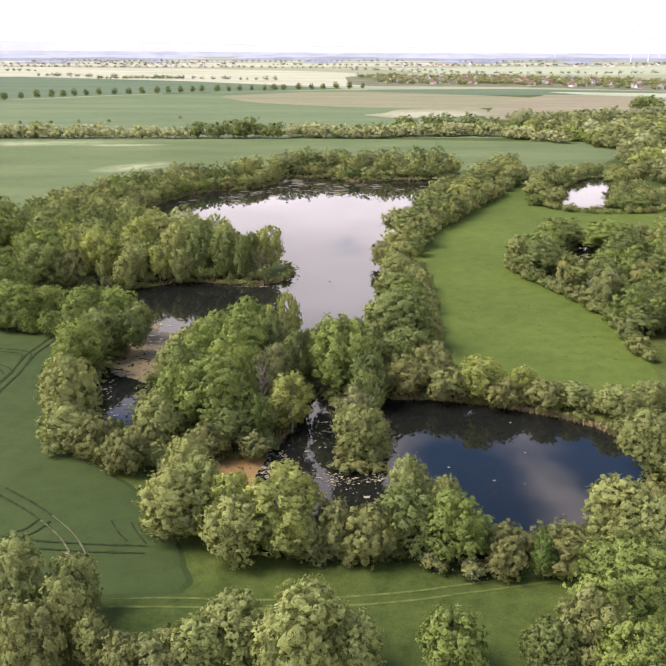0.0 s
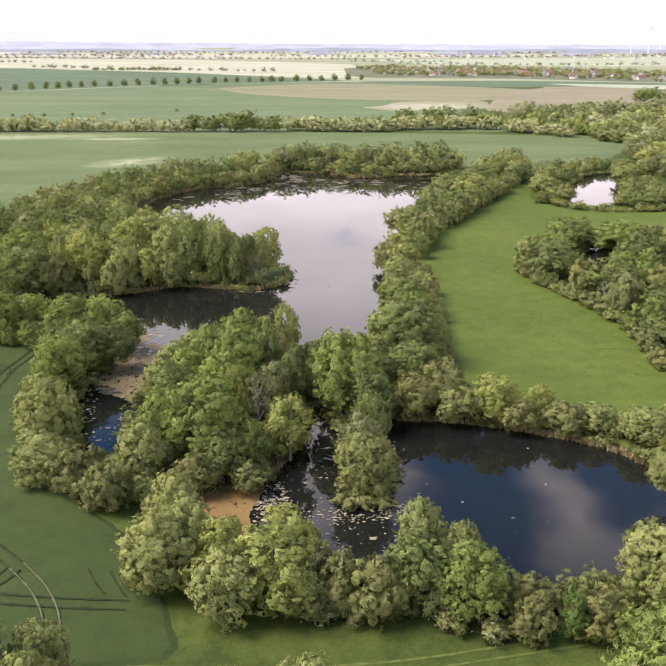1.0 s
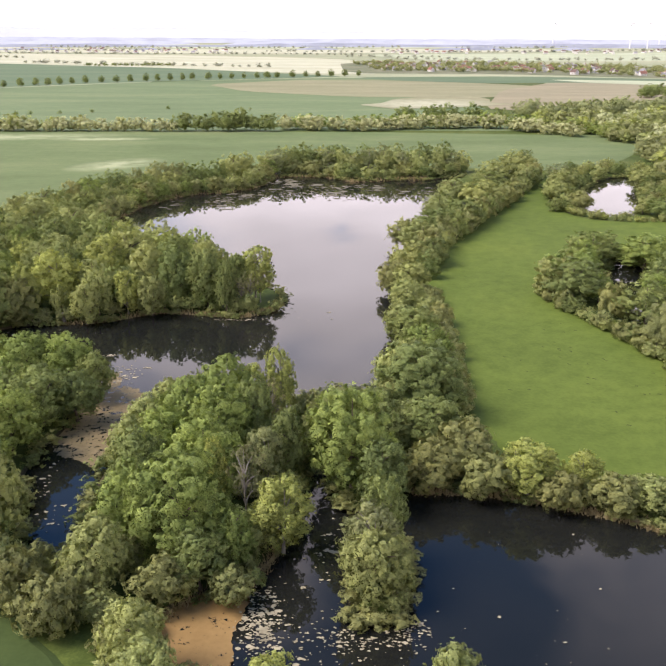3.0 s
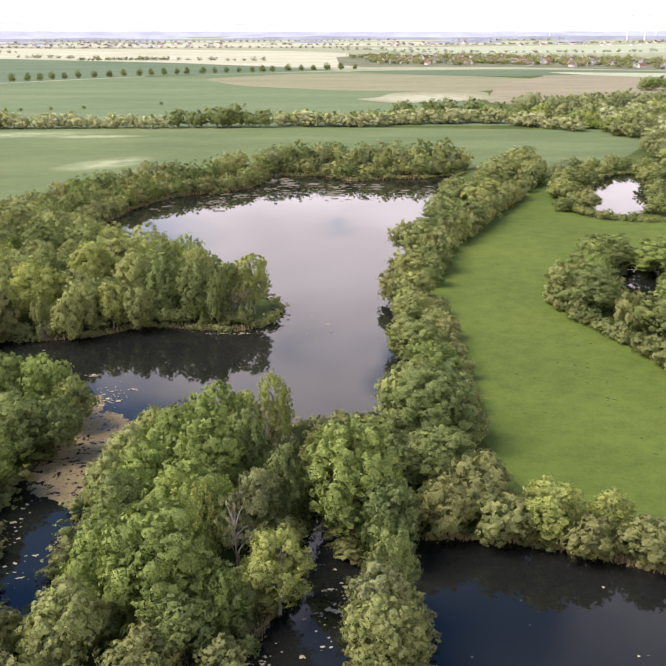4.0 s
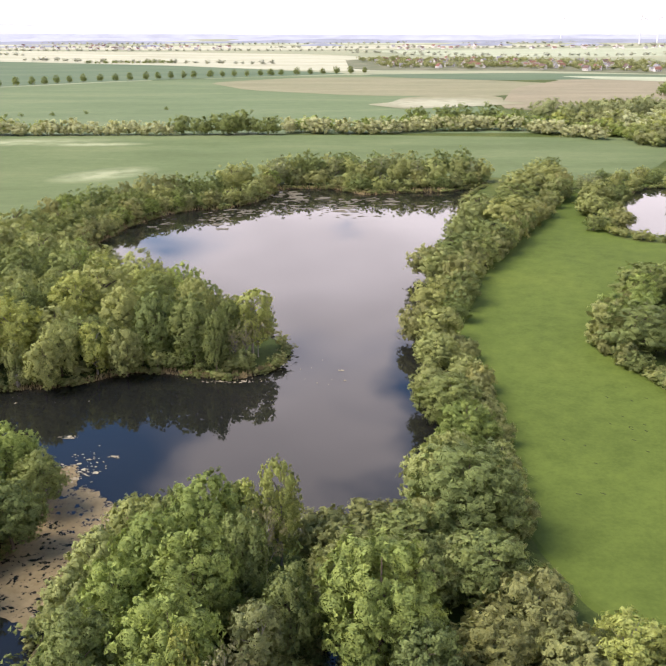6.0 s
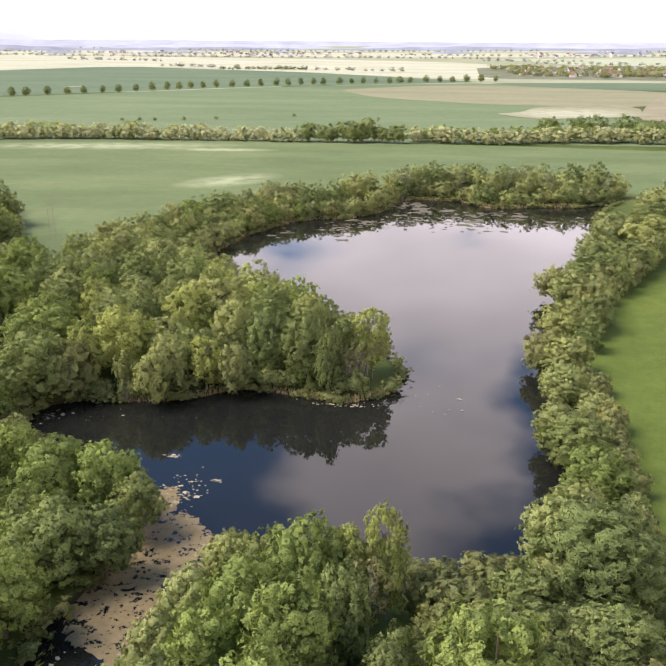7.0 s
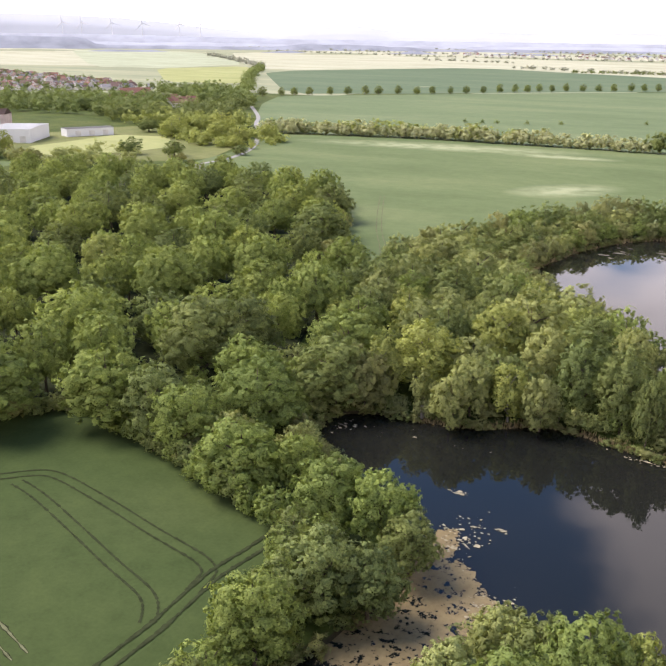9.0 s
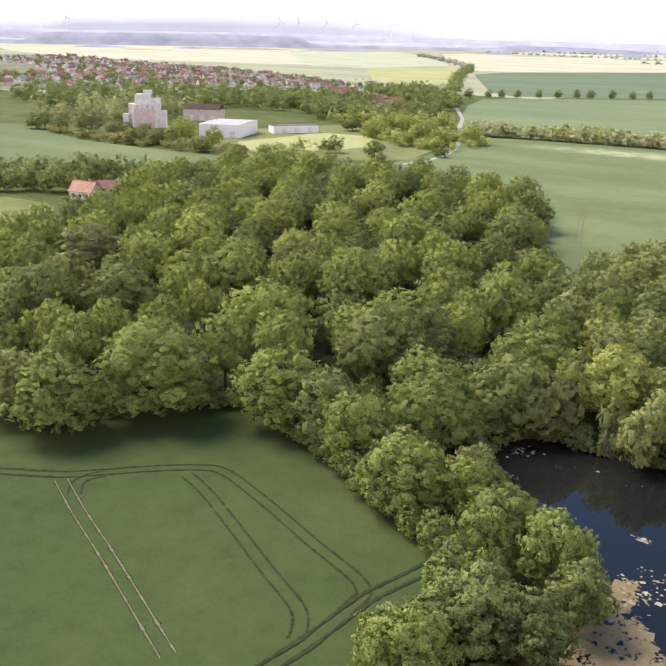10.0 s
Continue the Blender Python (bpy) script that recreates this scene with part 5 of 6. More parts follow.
for x, y in ((-212, 863), (-238, 850), (-262, 842), (-275, 840), (-290, 838), (-150, 905)):
    plant(x, y, 4.0, 2.2, "d", "far", "lone field bushes", 0, rng_far)

crown_cloud("far_trees", line_rows([(-517, 2055), (-445, 2062), (-334, 2072)], 9, (6, 10), 0.6, 38, 2), "d", "row of dark small trees on the far crop's edge", "trees", 38)
for x, y, r in ((-376, 507, 7), (-349, 514, 6.5), (-316, 488, 2.2), (-312, 510, 2.2), (-319, 540, 4.2), (-333, 500, 3)):
    plant(x, y, r * 1.5, r, "d" if r > 4 else "b", "low", "bushes on the olive meadow", None, rng_far)

# ---- far woods, village trees, houses ----
def scatter(n, boxes, seed):
    """Places inside quadrangles given by their four corners."""
    g = np.random.default_rng(seed)
    out = []
    for i in range(n):
        a, b, c, d = [np.array(p, float) for p in boxes[i % len(boxes)]]
        u, v = g.uniform(0, 1, 2)
        out.append((a * (1 - u) + b * u) * (1 - v) + (d * (1 - u) + c * u) * v)
    return out


LEFT_VILLAGE = [((-1080, 650), (-990, 905), (-1222, 1000), (-1500, 850)), ((-990, 905), (-835, 1079), (-1111, 1226), (-1222, 900)), ((-1222, 900), (-1380, 1285), (-2100, 1400), (-2000, 1150)), ((-1222, 900), (-1111, 1226), (-1372, 1285), (-1600, 1200))]
RIGHT_VILLAGE = [((120, 1850), (344, 1790), (390, 2240), (60, 2240)), ((344, 1780), (560, 1640), (716, 1975), (390, 2240)), ((560, 1600), (900, 1500), (1100, 1800), (716, 1975))]
g = np.random.default_rng(8)
crown_cloud("far_trees", [(x, y, g.uniform(7, 12), g.uniform(3.5, 6)) for x, y in scatter(560, LEFT_VILLAGE, 41)], "d", "trees between the village houses", "trees", 4)
crown_cloud("far_trees", [(x, y, g.uniform(7, 13), g.uniform(4.5, 8)) for x, y in scatter(700, RIGHT_VILLAGE, 42)], "p", "grey-green trees of the far village", "trees", 5)
VILLAGE_WOOD = [((-778, 553), (-750, 640), (-960, 860), (-1060, 640)), ((-750, 640), (-619, 722), (-722, 860), (-960, 880)), ((-640, 700), (-530, 700), (-640, 880), (-722, 870)), ((-700, 1080), (-560, 890), (-620, 880), (-830, 1060))]
crown_cloud("far_trees", [(x, y, g.uniform(10, 16), g.uniform(6, 9)) for x, y in scatter(340, VILLAGE_WOOD, 43)], "d", "dense green wood before the village", "trees", 6)
PLAIN_LINES = [[(-700, 2210), (-335, 2077), (-100, 2010)], [(-1900, 3000), (-900, 2880), (-300, 2900), (100, 2860)], [(200, 2500), (700, 2420), (1300, 2520)], [(-2300, 3350), (-1200, 3200), (-500, 3260)],
               [(-200, 3180), (500, 3100), (1100, 3240), (1700, 3200)], [(-1500, 3640), (-400, 3560), (300, 3700)], [(500, 3560), (1200, 3640), (2100, 3500)], [(-1100, 2600), (-800, 2520)], [(60, 2700), (330, 2660)]]
rows = []
for i, line in enumerate(PLAIN_LINES):
    rows += line_rows(line, 22, (5, 10), 0.8, 140 + i, 6)
crown_cloud("far_trees", rows, "hazy_trees", "lines of trees and copses on the plain", "trees", 7)
crown_cloud("far_trees", line_rows([(366, 1078), (384, 1092), (402, 1090)], 6, (12, 20), 0.55, 160, 8), "d", "dark rounded clump of trees in the fields", "trees", 160, "copse")
crown_cloud("far_trees", line_rows([(165, 806), (190, 790), (206, 786), (240, 800), (285, 826), (340, 850)], 7, (13, 20), 0.45, 161, 9), "p", "tall grey-green trees at the wood's corner", "trees", 161, "copse")

MAT["render_white"] = plain("pale_render", (0.56, 0.53, 0.49), 0.85, 0.1, 0.3)
MAT["roof_red"] = plain("red_roof_tiles", (0.19, 0.095, 0.07), 0.8, 0.2, 0.5)
MAT["roof_brown"] = plain("brown_roof_tiles", (0.125, 0.082, 0.068), 0.8, 0.2, 0.5)
MAT["roof_grey"] = plain("grey_roof_tiles", (0.22, 0.21, 0.21), 0.8, 0.2, 0.5)
MAT["white_metal"] = plain("white_sheet_metal", (0.64, 0.64, 0.63), 0.5, 0.05, 0.1)
MAT["concrete"] = plain("weathered_concrete", (0.56, 0.54, 0.50), 0.9, 0.2, 0.2)
MAT["pale_brick"] = plain("pale_brick", (0.52, 0.42, 0.37), 0.9, 0.15, 0.3)
MAT["roof_orange"] = plain("orange_roof_tiles", (0.34, 0.185, 0.125), 0.8, 0.2, 0.5)
MAT["brick_red"] = plain("pale_red_brick", (0.45, 0.28, 0.22), 0.9, 0.15, 0.3)


def box(bm, x0, y0, z0, x1, y1, z1):
    v = [bm.verts.new(p) for p in ((x0, y0, z0), (x1, y0, z0), (x1, y1, z0), (x0, y1, z0), (x0, y0, z1), (x1, y0, z1), (x1, y1, z1), (x0, y1, z1))]
    for f in ((0, 3, 2, 1), (4, 5, 6, 7), (0, 1, 5, 4), (1, 2, 6, 5), (2, 3, 7, 6), (3, 0, 4, 7)):
        bm.faces.new([v[i] for i in f])


def part(name, bm, mat, parent, label=""):
    me = bpy.data.meshes.new(name)
    bmesh.ops.recalc_face_normals(bm, faces=bm.faces)
    bm.to_mesh(me)
    bm.free()
    me.materials.append(mat)
    ob = new(name, me)
    ob.parent = parent
    return tagged(ob, label)


MAT["glass_dark"] = plain("dark_window_glass", (0.03, 0.035, 0.04), 0.15, 0.1, 1.0, 0.5)


def build_house(length, depth, eaves, ridge, roof, label):
    root = new("house")
    bm = bmesh.new()
    v = [bm.verts.new(p) for p in ((-length / 2, -depth / 2, -0.5), (length / 2, -depth / 2, -0.5), (length / 2, depth / 2, -0.5), (-length / 2, depth / 2, -0.5),
         (-length / 2, -depth / 2, eaves), (length / 2, -depth / 2, eaves), (length / 2, depth / 2, eaves), (-length / 2, depth / 2, eaves), (-length / 2, 0, ridge - 0.3), (length / 2, 0, ridge - 0.3))]
    for f in ((0, 1, 5, 4), (2, 3, 7, 6), (1, 2, 6, 9, 5), (3, 0, 4, 8, 7)):
        bm.faces.new([v[i] for i in f])
    part("wall", bm, MAT["render_white"], root)
    bm = bmesh.new()
    o = 0.5
    edge = ((-depth / 2 - o, eaves - 0.3), (0, ridge), (depth / 2 + o, eaves - 0.3), (depth / 2 + o, eaves - 0.5), (0, ridge - 0.25), (-depth / 2 - o, eaves - 0.5))
    ends = [[bm.verts.new((x, y, z)) for y, z in edge] for x in (-length / 2 - o, length / 2 + o)]
    for i in range(6):
        j = (i + 1) % 6
        bm.faces.new((ends[0][i], ends[1][i], ends[1][j], ends[0][j]))
    for end in ends:
        bm.faces.new((end[0], end[1], end[4], end[5]))
        bm.faces.new((end[1], end[2], end[3], end[4]))
    part("roof", bm, MAT[roof], root)
    bm = bmesh.new()
    box(bm, length * 0.2, -0.4, ridge - 0.9, length * 0.2 + 0.8, 0.4, ridge + 1.0)
    part("chimney", bm, MAT["brick_red"], root)
    for side in (-1, 1):
        for i in range(3):
            bm = bmesh.new()
            x = (i - 1) * length * 0.3
            box(bm, x - 0.6, side * (depth / 2 + 0.02) - 0.03, 1.0, x + 0.6, side * (depth / 2 + 0.02) + 0.03, 2.4)
            part("window", bm, MAT["glass_dark"], root)
    return tagged(root, label, "house")


HOUSES = [build_house(12, 9, 4.0, 8.6, "roof_red", "pale rendered village house with a red tiled roof"),
          build_house(13, 9.5, 4.6, 9.4, "roof_brown", "pale rendered village house with a brown roof"),
          build_house(11, 9, 3.8, 8.2, "roof_grey", "pale rendered village house with a grey roof"),
          build_house(38, 14, 4.5, 10.0, "roof_red", "long farm building with a red tiled roof")]


def set_house(kind, x, y, turn, group):
    m = pose(x, y, float(ground_z(x, y)), 0, 0, turn)
    if HOUSES[kind].get("group"):
        return tagged(copy_thing(HOUSES[kind], m), "", "", group)
    HOUSES[kind].matrix_basis = m
    return tagged(HOUSES[kind], "", "", group)


for i, (x, y) in enumerate(scatter(236, LEFT_VILLAGE, 51)):
    set_house((0, 1, 2, 0, 0, 2)[i % 6], x, y, rng_far.choice((20, 110, 60, 150)) + rng_far.uniform(-15, 15), "houses of the village")
for i, (x, y) in enumerate(scatter(56, RIGHT_VILLAGE, 52)):
    set_house((2, 1, 2, 0)[i % 4], x, y, rng_far.uniform(0, 180), "houses of the far village")
for x, y, a in ((-672, 838, 60), (-648, 862, 60), (-606, 846, 80), (-760, 950, 60)):
    set_house(3, x, y, a, "farm buildings")

farmhouse = build_house(11, 8, 3.6, 7.4, "roof_orange", "pale farmhouse with an orange tiled roof among trees")
farmhouse.matrix_basis = pose(-338, 307, 0.9, 0, 0, 20)
barn = build_house(12, 8, 2.8, 5.6, "roof_red", "small barn with a red tiled roof beside the farmhouse")
barn.matrix_basis = pose(-343, 324, 0.9, 0, 0, 50)
crown_cloud("far_trees", line_rows([(-380, 326), (-372, 334), (-364, 344), (-356, 352)], 3.4, (9, 14), 0.32, 99, 2), "d", "row of dark pointed trees behind the farm", "trees", 99, "copse")
crown_cloud("far_trees", line_rows([(-384, 286), (-374, 297), (-364, 306), (-352, 312)], 3.6, (7, 12), 0.42, 100, 3), "d", "dark hedge trees beside the farm", "trees", 100, "copse")


def joined_houses(spots, label, seed):
    """Far houses too small to pick apart, as one mesh of walls and pitched roofs."""
    g = np.random.default_rng(seed)
    verts, faces, index = [], [], []
    for x, y in spots:
        w, d, e, a = g.uniform(5, 7), g.uniform(3.8, 5), g.uniform(3, 5), g.uniform(0, 3.14)
        top = e + g.uniform(3.0, 4.5)
        z = float(ground_z(x, y))
        b = len(verts)
        for px, py, pz in ((-w, -d, -1), (w, -d, -1), (w, d, -1), (-w, d, -1), (-w, -d, e), (w, -d, e), (w, d, e), (-w, d, e), (-w, 0, top), (w, 0, top)):
            verts.append((x + px * math.cos(a) - py * math.sin(a), y + px * math.sin(a) + py * math.cos(a), z + pz))
        roof = int(g.choice((1, 1, 2, 2, 3)))
        for f, q in (((0, 1, 5, 4), 0), ((2, 3, 7, 6), 0), ((1, 2, 6, 9, 5), 0), ((3, 0, 4, 8, 7), 0), ((4, 5, 9, 8), roof), ((6, 7, 8, 9), roof)):
            faces.append(tuple(b + i for i in f))
            index.append(q)
    ob = mesh_object("far_houses", verts, faces, MAT["render_white"])
    for key in ("roof_red", "roof_brown", "roof_grey"):
        ob.data.materials.append(MAT[key])
    ob.data.polygons.foreach_set("material_index", index)
    return tagged(ob, label, "houses", "", "stuff")


joined_houses(scatter(330, LEFT_VILLAGE[1:], 53), "crowded pale houses of the village with red and brown roofs", 54)
joined_houses(scatter(100, RIGHT_VILLAGE, 55), "pale houses of the far village with mixed roofs", 56)
joined_houses(scatter(120, [((-1200, 3000), (-300, 2900), (-300, 3300), (-1300, 3400)), ((200, 2950), (1300, 2900), (1400, 3300), (200, 3300))], 57), "small pale houses far out on the plain", 58)

# ---- far ridge that closes the plain ----
def ridge(name, radius, a0, a1, low, tops, mat, label, seed):
    g = np.random.default_rng(seed)
    k = 240
    ang = np.radians(np.linspace(a0, a1, k))
    prof = np.interp(np.degrees(ang), *np.array(tops, float).T) + g.normal(0, 0.8, k)
    verts, faces = [], []
    for a, t in zip(ang, prof):
        for r, z in ((radius - 120, low), (radius - 40, low + (t - low) * 0.6), (radius, t), (radius + 60, low)):
            verts.append((math.sin(a) * r, 60 + math.cos(a) * r, z))
    for i in range(k - 1):
        for j in range(3):
            faces.append((4 * i + j, 4 * i + 4 + j, 4 * i + 5 + j, 4 * i + 1 + j))
    return tagged(mesh_object(name, verts, faces, mat, None, True), label, "hills", "", "structure")


# distance haze is put into these colours, paler and bluer ridge by ridge
MAT["haze_wood"] = plain("haze_tinted_woods", (0.25, 0.26, 0.285), 1.0, 0.2, 0.01, 0.0)
MAT["haze_wood_far"] = plain("haze_tinted_far_woods", (0.36, 0.37, 0.40), 1.0, 0.15, 0.008, 0.0)
MAT["haze_hill"] = plain("haze_tinted_hills", (0.47, 0.48, 0.50), 1.0, 0.06, 0.003, 0.0)


def wood_tops(count, ground, tall, seed, gaps):
    """Uneven tops of a far wood, with stretches where it sinks behind the fields."""
    g = np.random.default_rng(seed)
    return [(a, ground + (tall * g.uniform(0.5, 1.1) if g.uniform() > gaps else -6)) for a in np.linspace(-95, 60, count)]


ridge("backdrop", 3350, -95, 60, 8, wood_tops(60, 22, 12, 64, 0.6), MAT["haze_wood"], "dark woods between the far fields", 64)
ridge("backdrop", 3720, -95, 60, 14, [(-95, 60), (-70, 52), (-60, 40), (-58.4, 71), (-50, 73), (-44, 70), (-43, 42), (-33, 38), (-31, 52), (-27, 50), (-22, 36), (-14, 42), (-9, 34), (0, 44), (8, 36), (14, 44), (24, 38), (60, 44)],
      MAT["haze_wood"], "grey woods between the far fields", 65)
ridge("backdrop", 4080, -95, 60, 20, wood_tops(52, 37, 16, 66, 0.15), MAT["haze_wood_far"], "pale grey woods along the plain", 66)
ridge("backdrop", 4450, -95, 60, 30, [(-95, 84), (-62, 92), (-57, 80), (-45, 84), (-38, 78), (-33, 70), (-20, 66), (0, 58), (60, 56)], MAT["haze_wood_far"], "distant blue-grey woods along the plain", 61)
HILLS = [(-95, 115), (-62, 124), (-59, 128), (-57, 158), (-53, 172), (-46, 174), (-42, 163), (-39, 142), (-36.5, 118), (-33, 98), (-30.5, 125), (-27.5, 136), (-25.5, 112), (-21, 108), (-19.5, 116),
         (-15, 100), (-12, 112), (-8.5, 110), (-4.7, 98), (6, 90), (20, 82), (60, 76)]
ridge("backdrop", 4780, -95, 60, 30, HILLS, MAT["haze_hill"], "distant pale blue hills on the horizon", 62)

# ---- bank scrub, floating leaves and algae ----
def loop_rows(loop, spacing, heights, ratio, seed, out=0.6):
    """Places just outside a closed shore."""
    g = np.random.default_rng(seed)
    pts = np.vstack([loop, loop[:1]])
    run = np.concatenate([[0], np.cumsum(np.linalg.norm(np.diff(pts, axis=0), axis=1))])
    d = np.gradient(pts, axis=0)
    d /= np.linalg.norm(d, axis=1)[:, None] + 1e-9
    area = np.sum(loop[:, 0] * np.roll(loop[:, 1], -1) - np.roll(loop[:, 0], -1) * loop[:, 1])
    nrm = np.stack([d[:, 1], -d[:, 0]], 1) * (1 if area > 0 else -1)
    rows = []
    for q in np.arange(0, run[-1], spacing):
        q += g.uniform(-0.4, 0.4) * spacing
        k = out + g.uniform(-0.3, 0.9)
        h = g.uniform(*heights)
        rows.append((float(np.interp(q, run, pts[:, 0]) + np.interp(q, run, nrm[:, 0]) * k), float(np.interp(q, run, pts[:, 1]) + np.interp(q, run, nrm[:, 1]) * k), h, h * ratio))
    return rows


for (name, loop, label), seed in zip(PONDS, (71, 72, 73, 74)):
    rows = [r for i, r in enumerate(loop_rows(loop, 1.5, (1.2, 3.0), 0.7, seed, -0.2)) if (i * 7919) % 10 > 2]
    crown_cloud("bank_scrub", rows[::2], "b", "low olive scrub and sedge along the water's edge", "scrub", seed)
    crown_cloud("bank_scrub", rows[1::2], "d", "low dark green scrub along the water's edge", "scrub", seed + 9)
crown_cloud("bank_scrub", loop_rows(islet_loop, 1.6, (1.0, 2.6), 0.8, 75, -0.6), "b", "low scrub round the islet", "scrub", 75)


def film(name, plan, mat, label, z=0.03, jitter=0.35, seed=1):
    """A thin mat that floats on the water, with a ragged edge."""
    loop = smooth_loop(plan, 10, jitter, seed)
    bm = bmesh.new()
    top = bm.faces.new([bm.verts.new((x, y, z)) for x, y in loop])
    bmesh.ops.triangulate(bm, faces=[top])
    me = bpy.data.meshes.new(name)
    bmesh.ops.recalc_face_normals(bm, faces=bm.faces)
    bm.to_mesh(me)
    bm.free()
    me.materials.append(MAT[mat])
    return tagged(new(name, me), label, "algae", "", "structure")


film("algae_mat", [(-46, 196), (-43.5, 198.5), (-41.8, 195.5), (-41, 192), (-37.5, 189.5), (-34, 185.5), (-31, 182), (-30.5, 175), (-31, 168), (-33, 160), (-37, 155), (-41, 158), (-45, 160), (-48, 167), (-48, 172), (-49, 180), (-49.5, 186), (-47.5, 191)], "algae", "tan floating algae mat, torn at its edges", 0.03, 0.25, 3)
film("algae_mat", [(-10, 121.5), (-14, 120), (-18, 118.5), (-22, 113), (-19, 104), (-13, 102.5), (-10.5, 106), (-10.5, 112), (-9.5, 117)], "algae_orange", "smooth orange-brown algae mat", 0.03, 0.18, 4)

MAT["reed"] = plain("dry_reeds", (0.30, 0.235, 0.115), 0.9, 0.3, 0.7, 0.05)


def reed_belt(line, count, wide, height, label, seed):
    """A belt of dry reeds: crossed narrow blades that lean every way."""
    g = np.random.default_rng(seed)
    pts = smooth_line(line, 20)
    run = np.concatenate([[0], np.cumsum(np.linalg.norm(np.diff(pts, axis=0), axis=1))])
    verts, faces = [], []
    for q in g.uniform(0, run[-1], count):
        x, y = np.interp(q, run, pts[:, 0]) + g.normal(0, wide), np.interp(q, run, pts[:, 1]) + g.normal(0, wide)
        z = max(float(terrain(x, y)), -0.1)
        a, h, lean = g.uniform(0, 6.28), height * g.uniform(0.5, 1.3), g.normal(0, 0.35, 2)
        w = 0.16 * h
        b = len(verts)
        verts += [(x - math.cos(a) * w, y - math.sin(a) * w, z - 0.1), (x + math.cos(a) * w, y + math.sin(a) * w, z - 0.1), (x + lean[0] * h, y + lean[1] * h, z + h)]
        faces.append((b, b + 1, b + 2))
    return tagged(mesh_object("reeds", verts, faces, MAT["reed"]), label, "reeds", "", "stuff")


reed_belt([(14, 146.2), (24, 145.5), (34, 142.3), (44, 137.5), (51, 132.2), (56, 124), (55.5, 114)], 3200, 0.45, 0.9, "dry tan reeds along the south pond", 87)
reed_belt([(-12, 246), (-13.5, 242.6), (-20, 237.6), (-27, 238.4), (-42, 241.2), (-53, 234.4), (-65, 231.4)], 1800, 0.4, 0.8, "dry tan reeds along the peninsula", 88)
reed_belt([(-21.3, 111), (-17, 118), (-9.5, 121.8), (-6.2, 130), (-4.2, 142)], 1400, 0.4, 0.8, "dry tan reeds between the ponds", 89)
reed_belt([(-80, 340), (-80.5, 362), (-74.5, 393), (-64.5, 414), (-55, 423.5), (-42, 427.5), (-30.5, 446), (-22.5, 472), (1, 472.5), (15, 458.5), (32, 462.5), (52, 464.5)], 2400, 0.8, 1.3, "dry reeds along the lake's north end", 90)

# lily pads: small uneven leaves that nobody could count
def pad_field(spots, label, seed, mat="lily"):
    g = np.random.default_rng(seed)
    verts, faces = [], []
    for cx, cy, spread_x, spread_y, count, size in spots:
        for i in range(int(count * (1.7 if mat == "lily" else 1))):
            x, y = cx + g.normal(0, spread_x), cy + g.normal(0, spread_y)
            if not in_water(x, y, -0.2):
                continue
            r, a0 = size * (0.62 if mat == "lily" else 1) * g.uniform(0.35, 1.2), g.uniform(0, 6.28)
            b = len(verts)
            k = 9
            r *= math.exp(g.normal(0, 0.45))
            for j in range(k):
                a = a0 + 6.28 * j / k
                rr = r * g.uniform(0.35, 1.35)
                verts.append((x + math.cos(a) * rr * 1.3, y + math.sin(a) * rr, 0.05 + g.uniform(0, 0.03)))
            faces.append(tuple(range(b, b + k)))
    return tagged(mesh_object("lily_pads", verts, faces, MAT[mat]), label, "water plants", "", "stuff")


pad_field([(11, 103, 2.2, 2.5, 40, 0.19), (3, 100, 2.5, 3, 50, 0.2), (-1, 108, 2.5, 4, 45, 0.2), (15, 102, 1.2, 1.6, 40, 0.26), (8, 111, 2.5, 1.5, 24, 0.26), (-7.5, 114, 1.4, 3.2, 260, 0.24), (4, 111, 2.2, 1.6, 90, 0.2), (10, 112, 1.5, 1.5, 60, 0.2), (1, 130, 2, 3, 26, 0.3),
           (24, 112, 9, 10, 24, 0.15), (0, 118, 3, 5, 20, 0.2)], "scattered pale lily pads on the south pond", 81)
pad_field([(-47.3, 209.3, 0.9, 0.35, 22, 0.26), (-37.3, 201.6, 0.4, 0.35, 6, 0.28), (-62, 225, 6, 2, 8, 0.2), (-75, 223, 1.6, 2.4, 20, 0.28), (-22, 236, 3, 0.6, 50, 0.32), (-8, 238, 5, 5, 14, 0.25),
           (1.9, 181.3, 0.4, 0.25, 7, 0.25), (-42, 197, 2, 3.5, 60, 0.28), (-33, 183, 2, 2, 40, 0.28), (-36, 158, 1.2, 4, 18, 0.25), (-44, 150, 0.8, 5, 22, 0.28), (-40, 138, 1, 3, 12, 0.3)], "scattered pale lily pads on the lake", 82)
pad_field([(-44, 404, 4, 8, 60, 0.9), (-35, 420, 6, 6, 50, 0.9), (-14, 440, 5, 12, 70, 1.0), (4, 425, 7, 10, 60, 1.0), (16, 440, 9, 6, 70, 1.0), (45, 430, 6, 8, 30, 0.8), (-20, 455, 6, 6, 50, 1.0), (-64, 398, 4, 6, 20, 0.7)], "floating brown leaf rafts at the lake's north end", 83, "pad_raft")

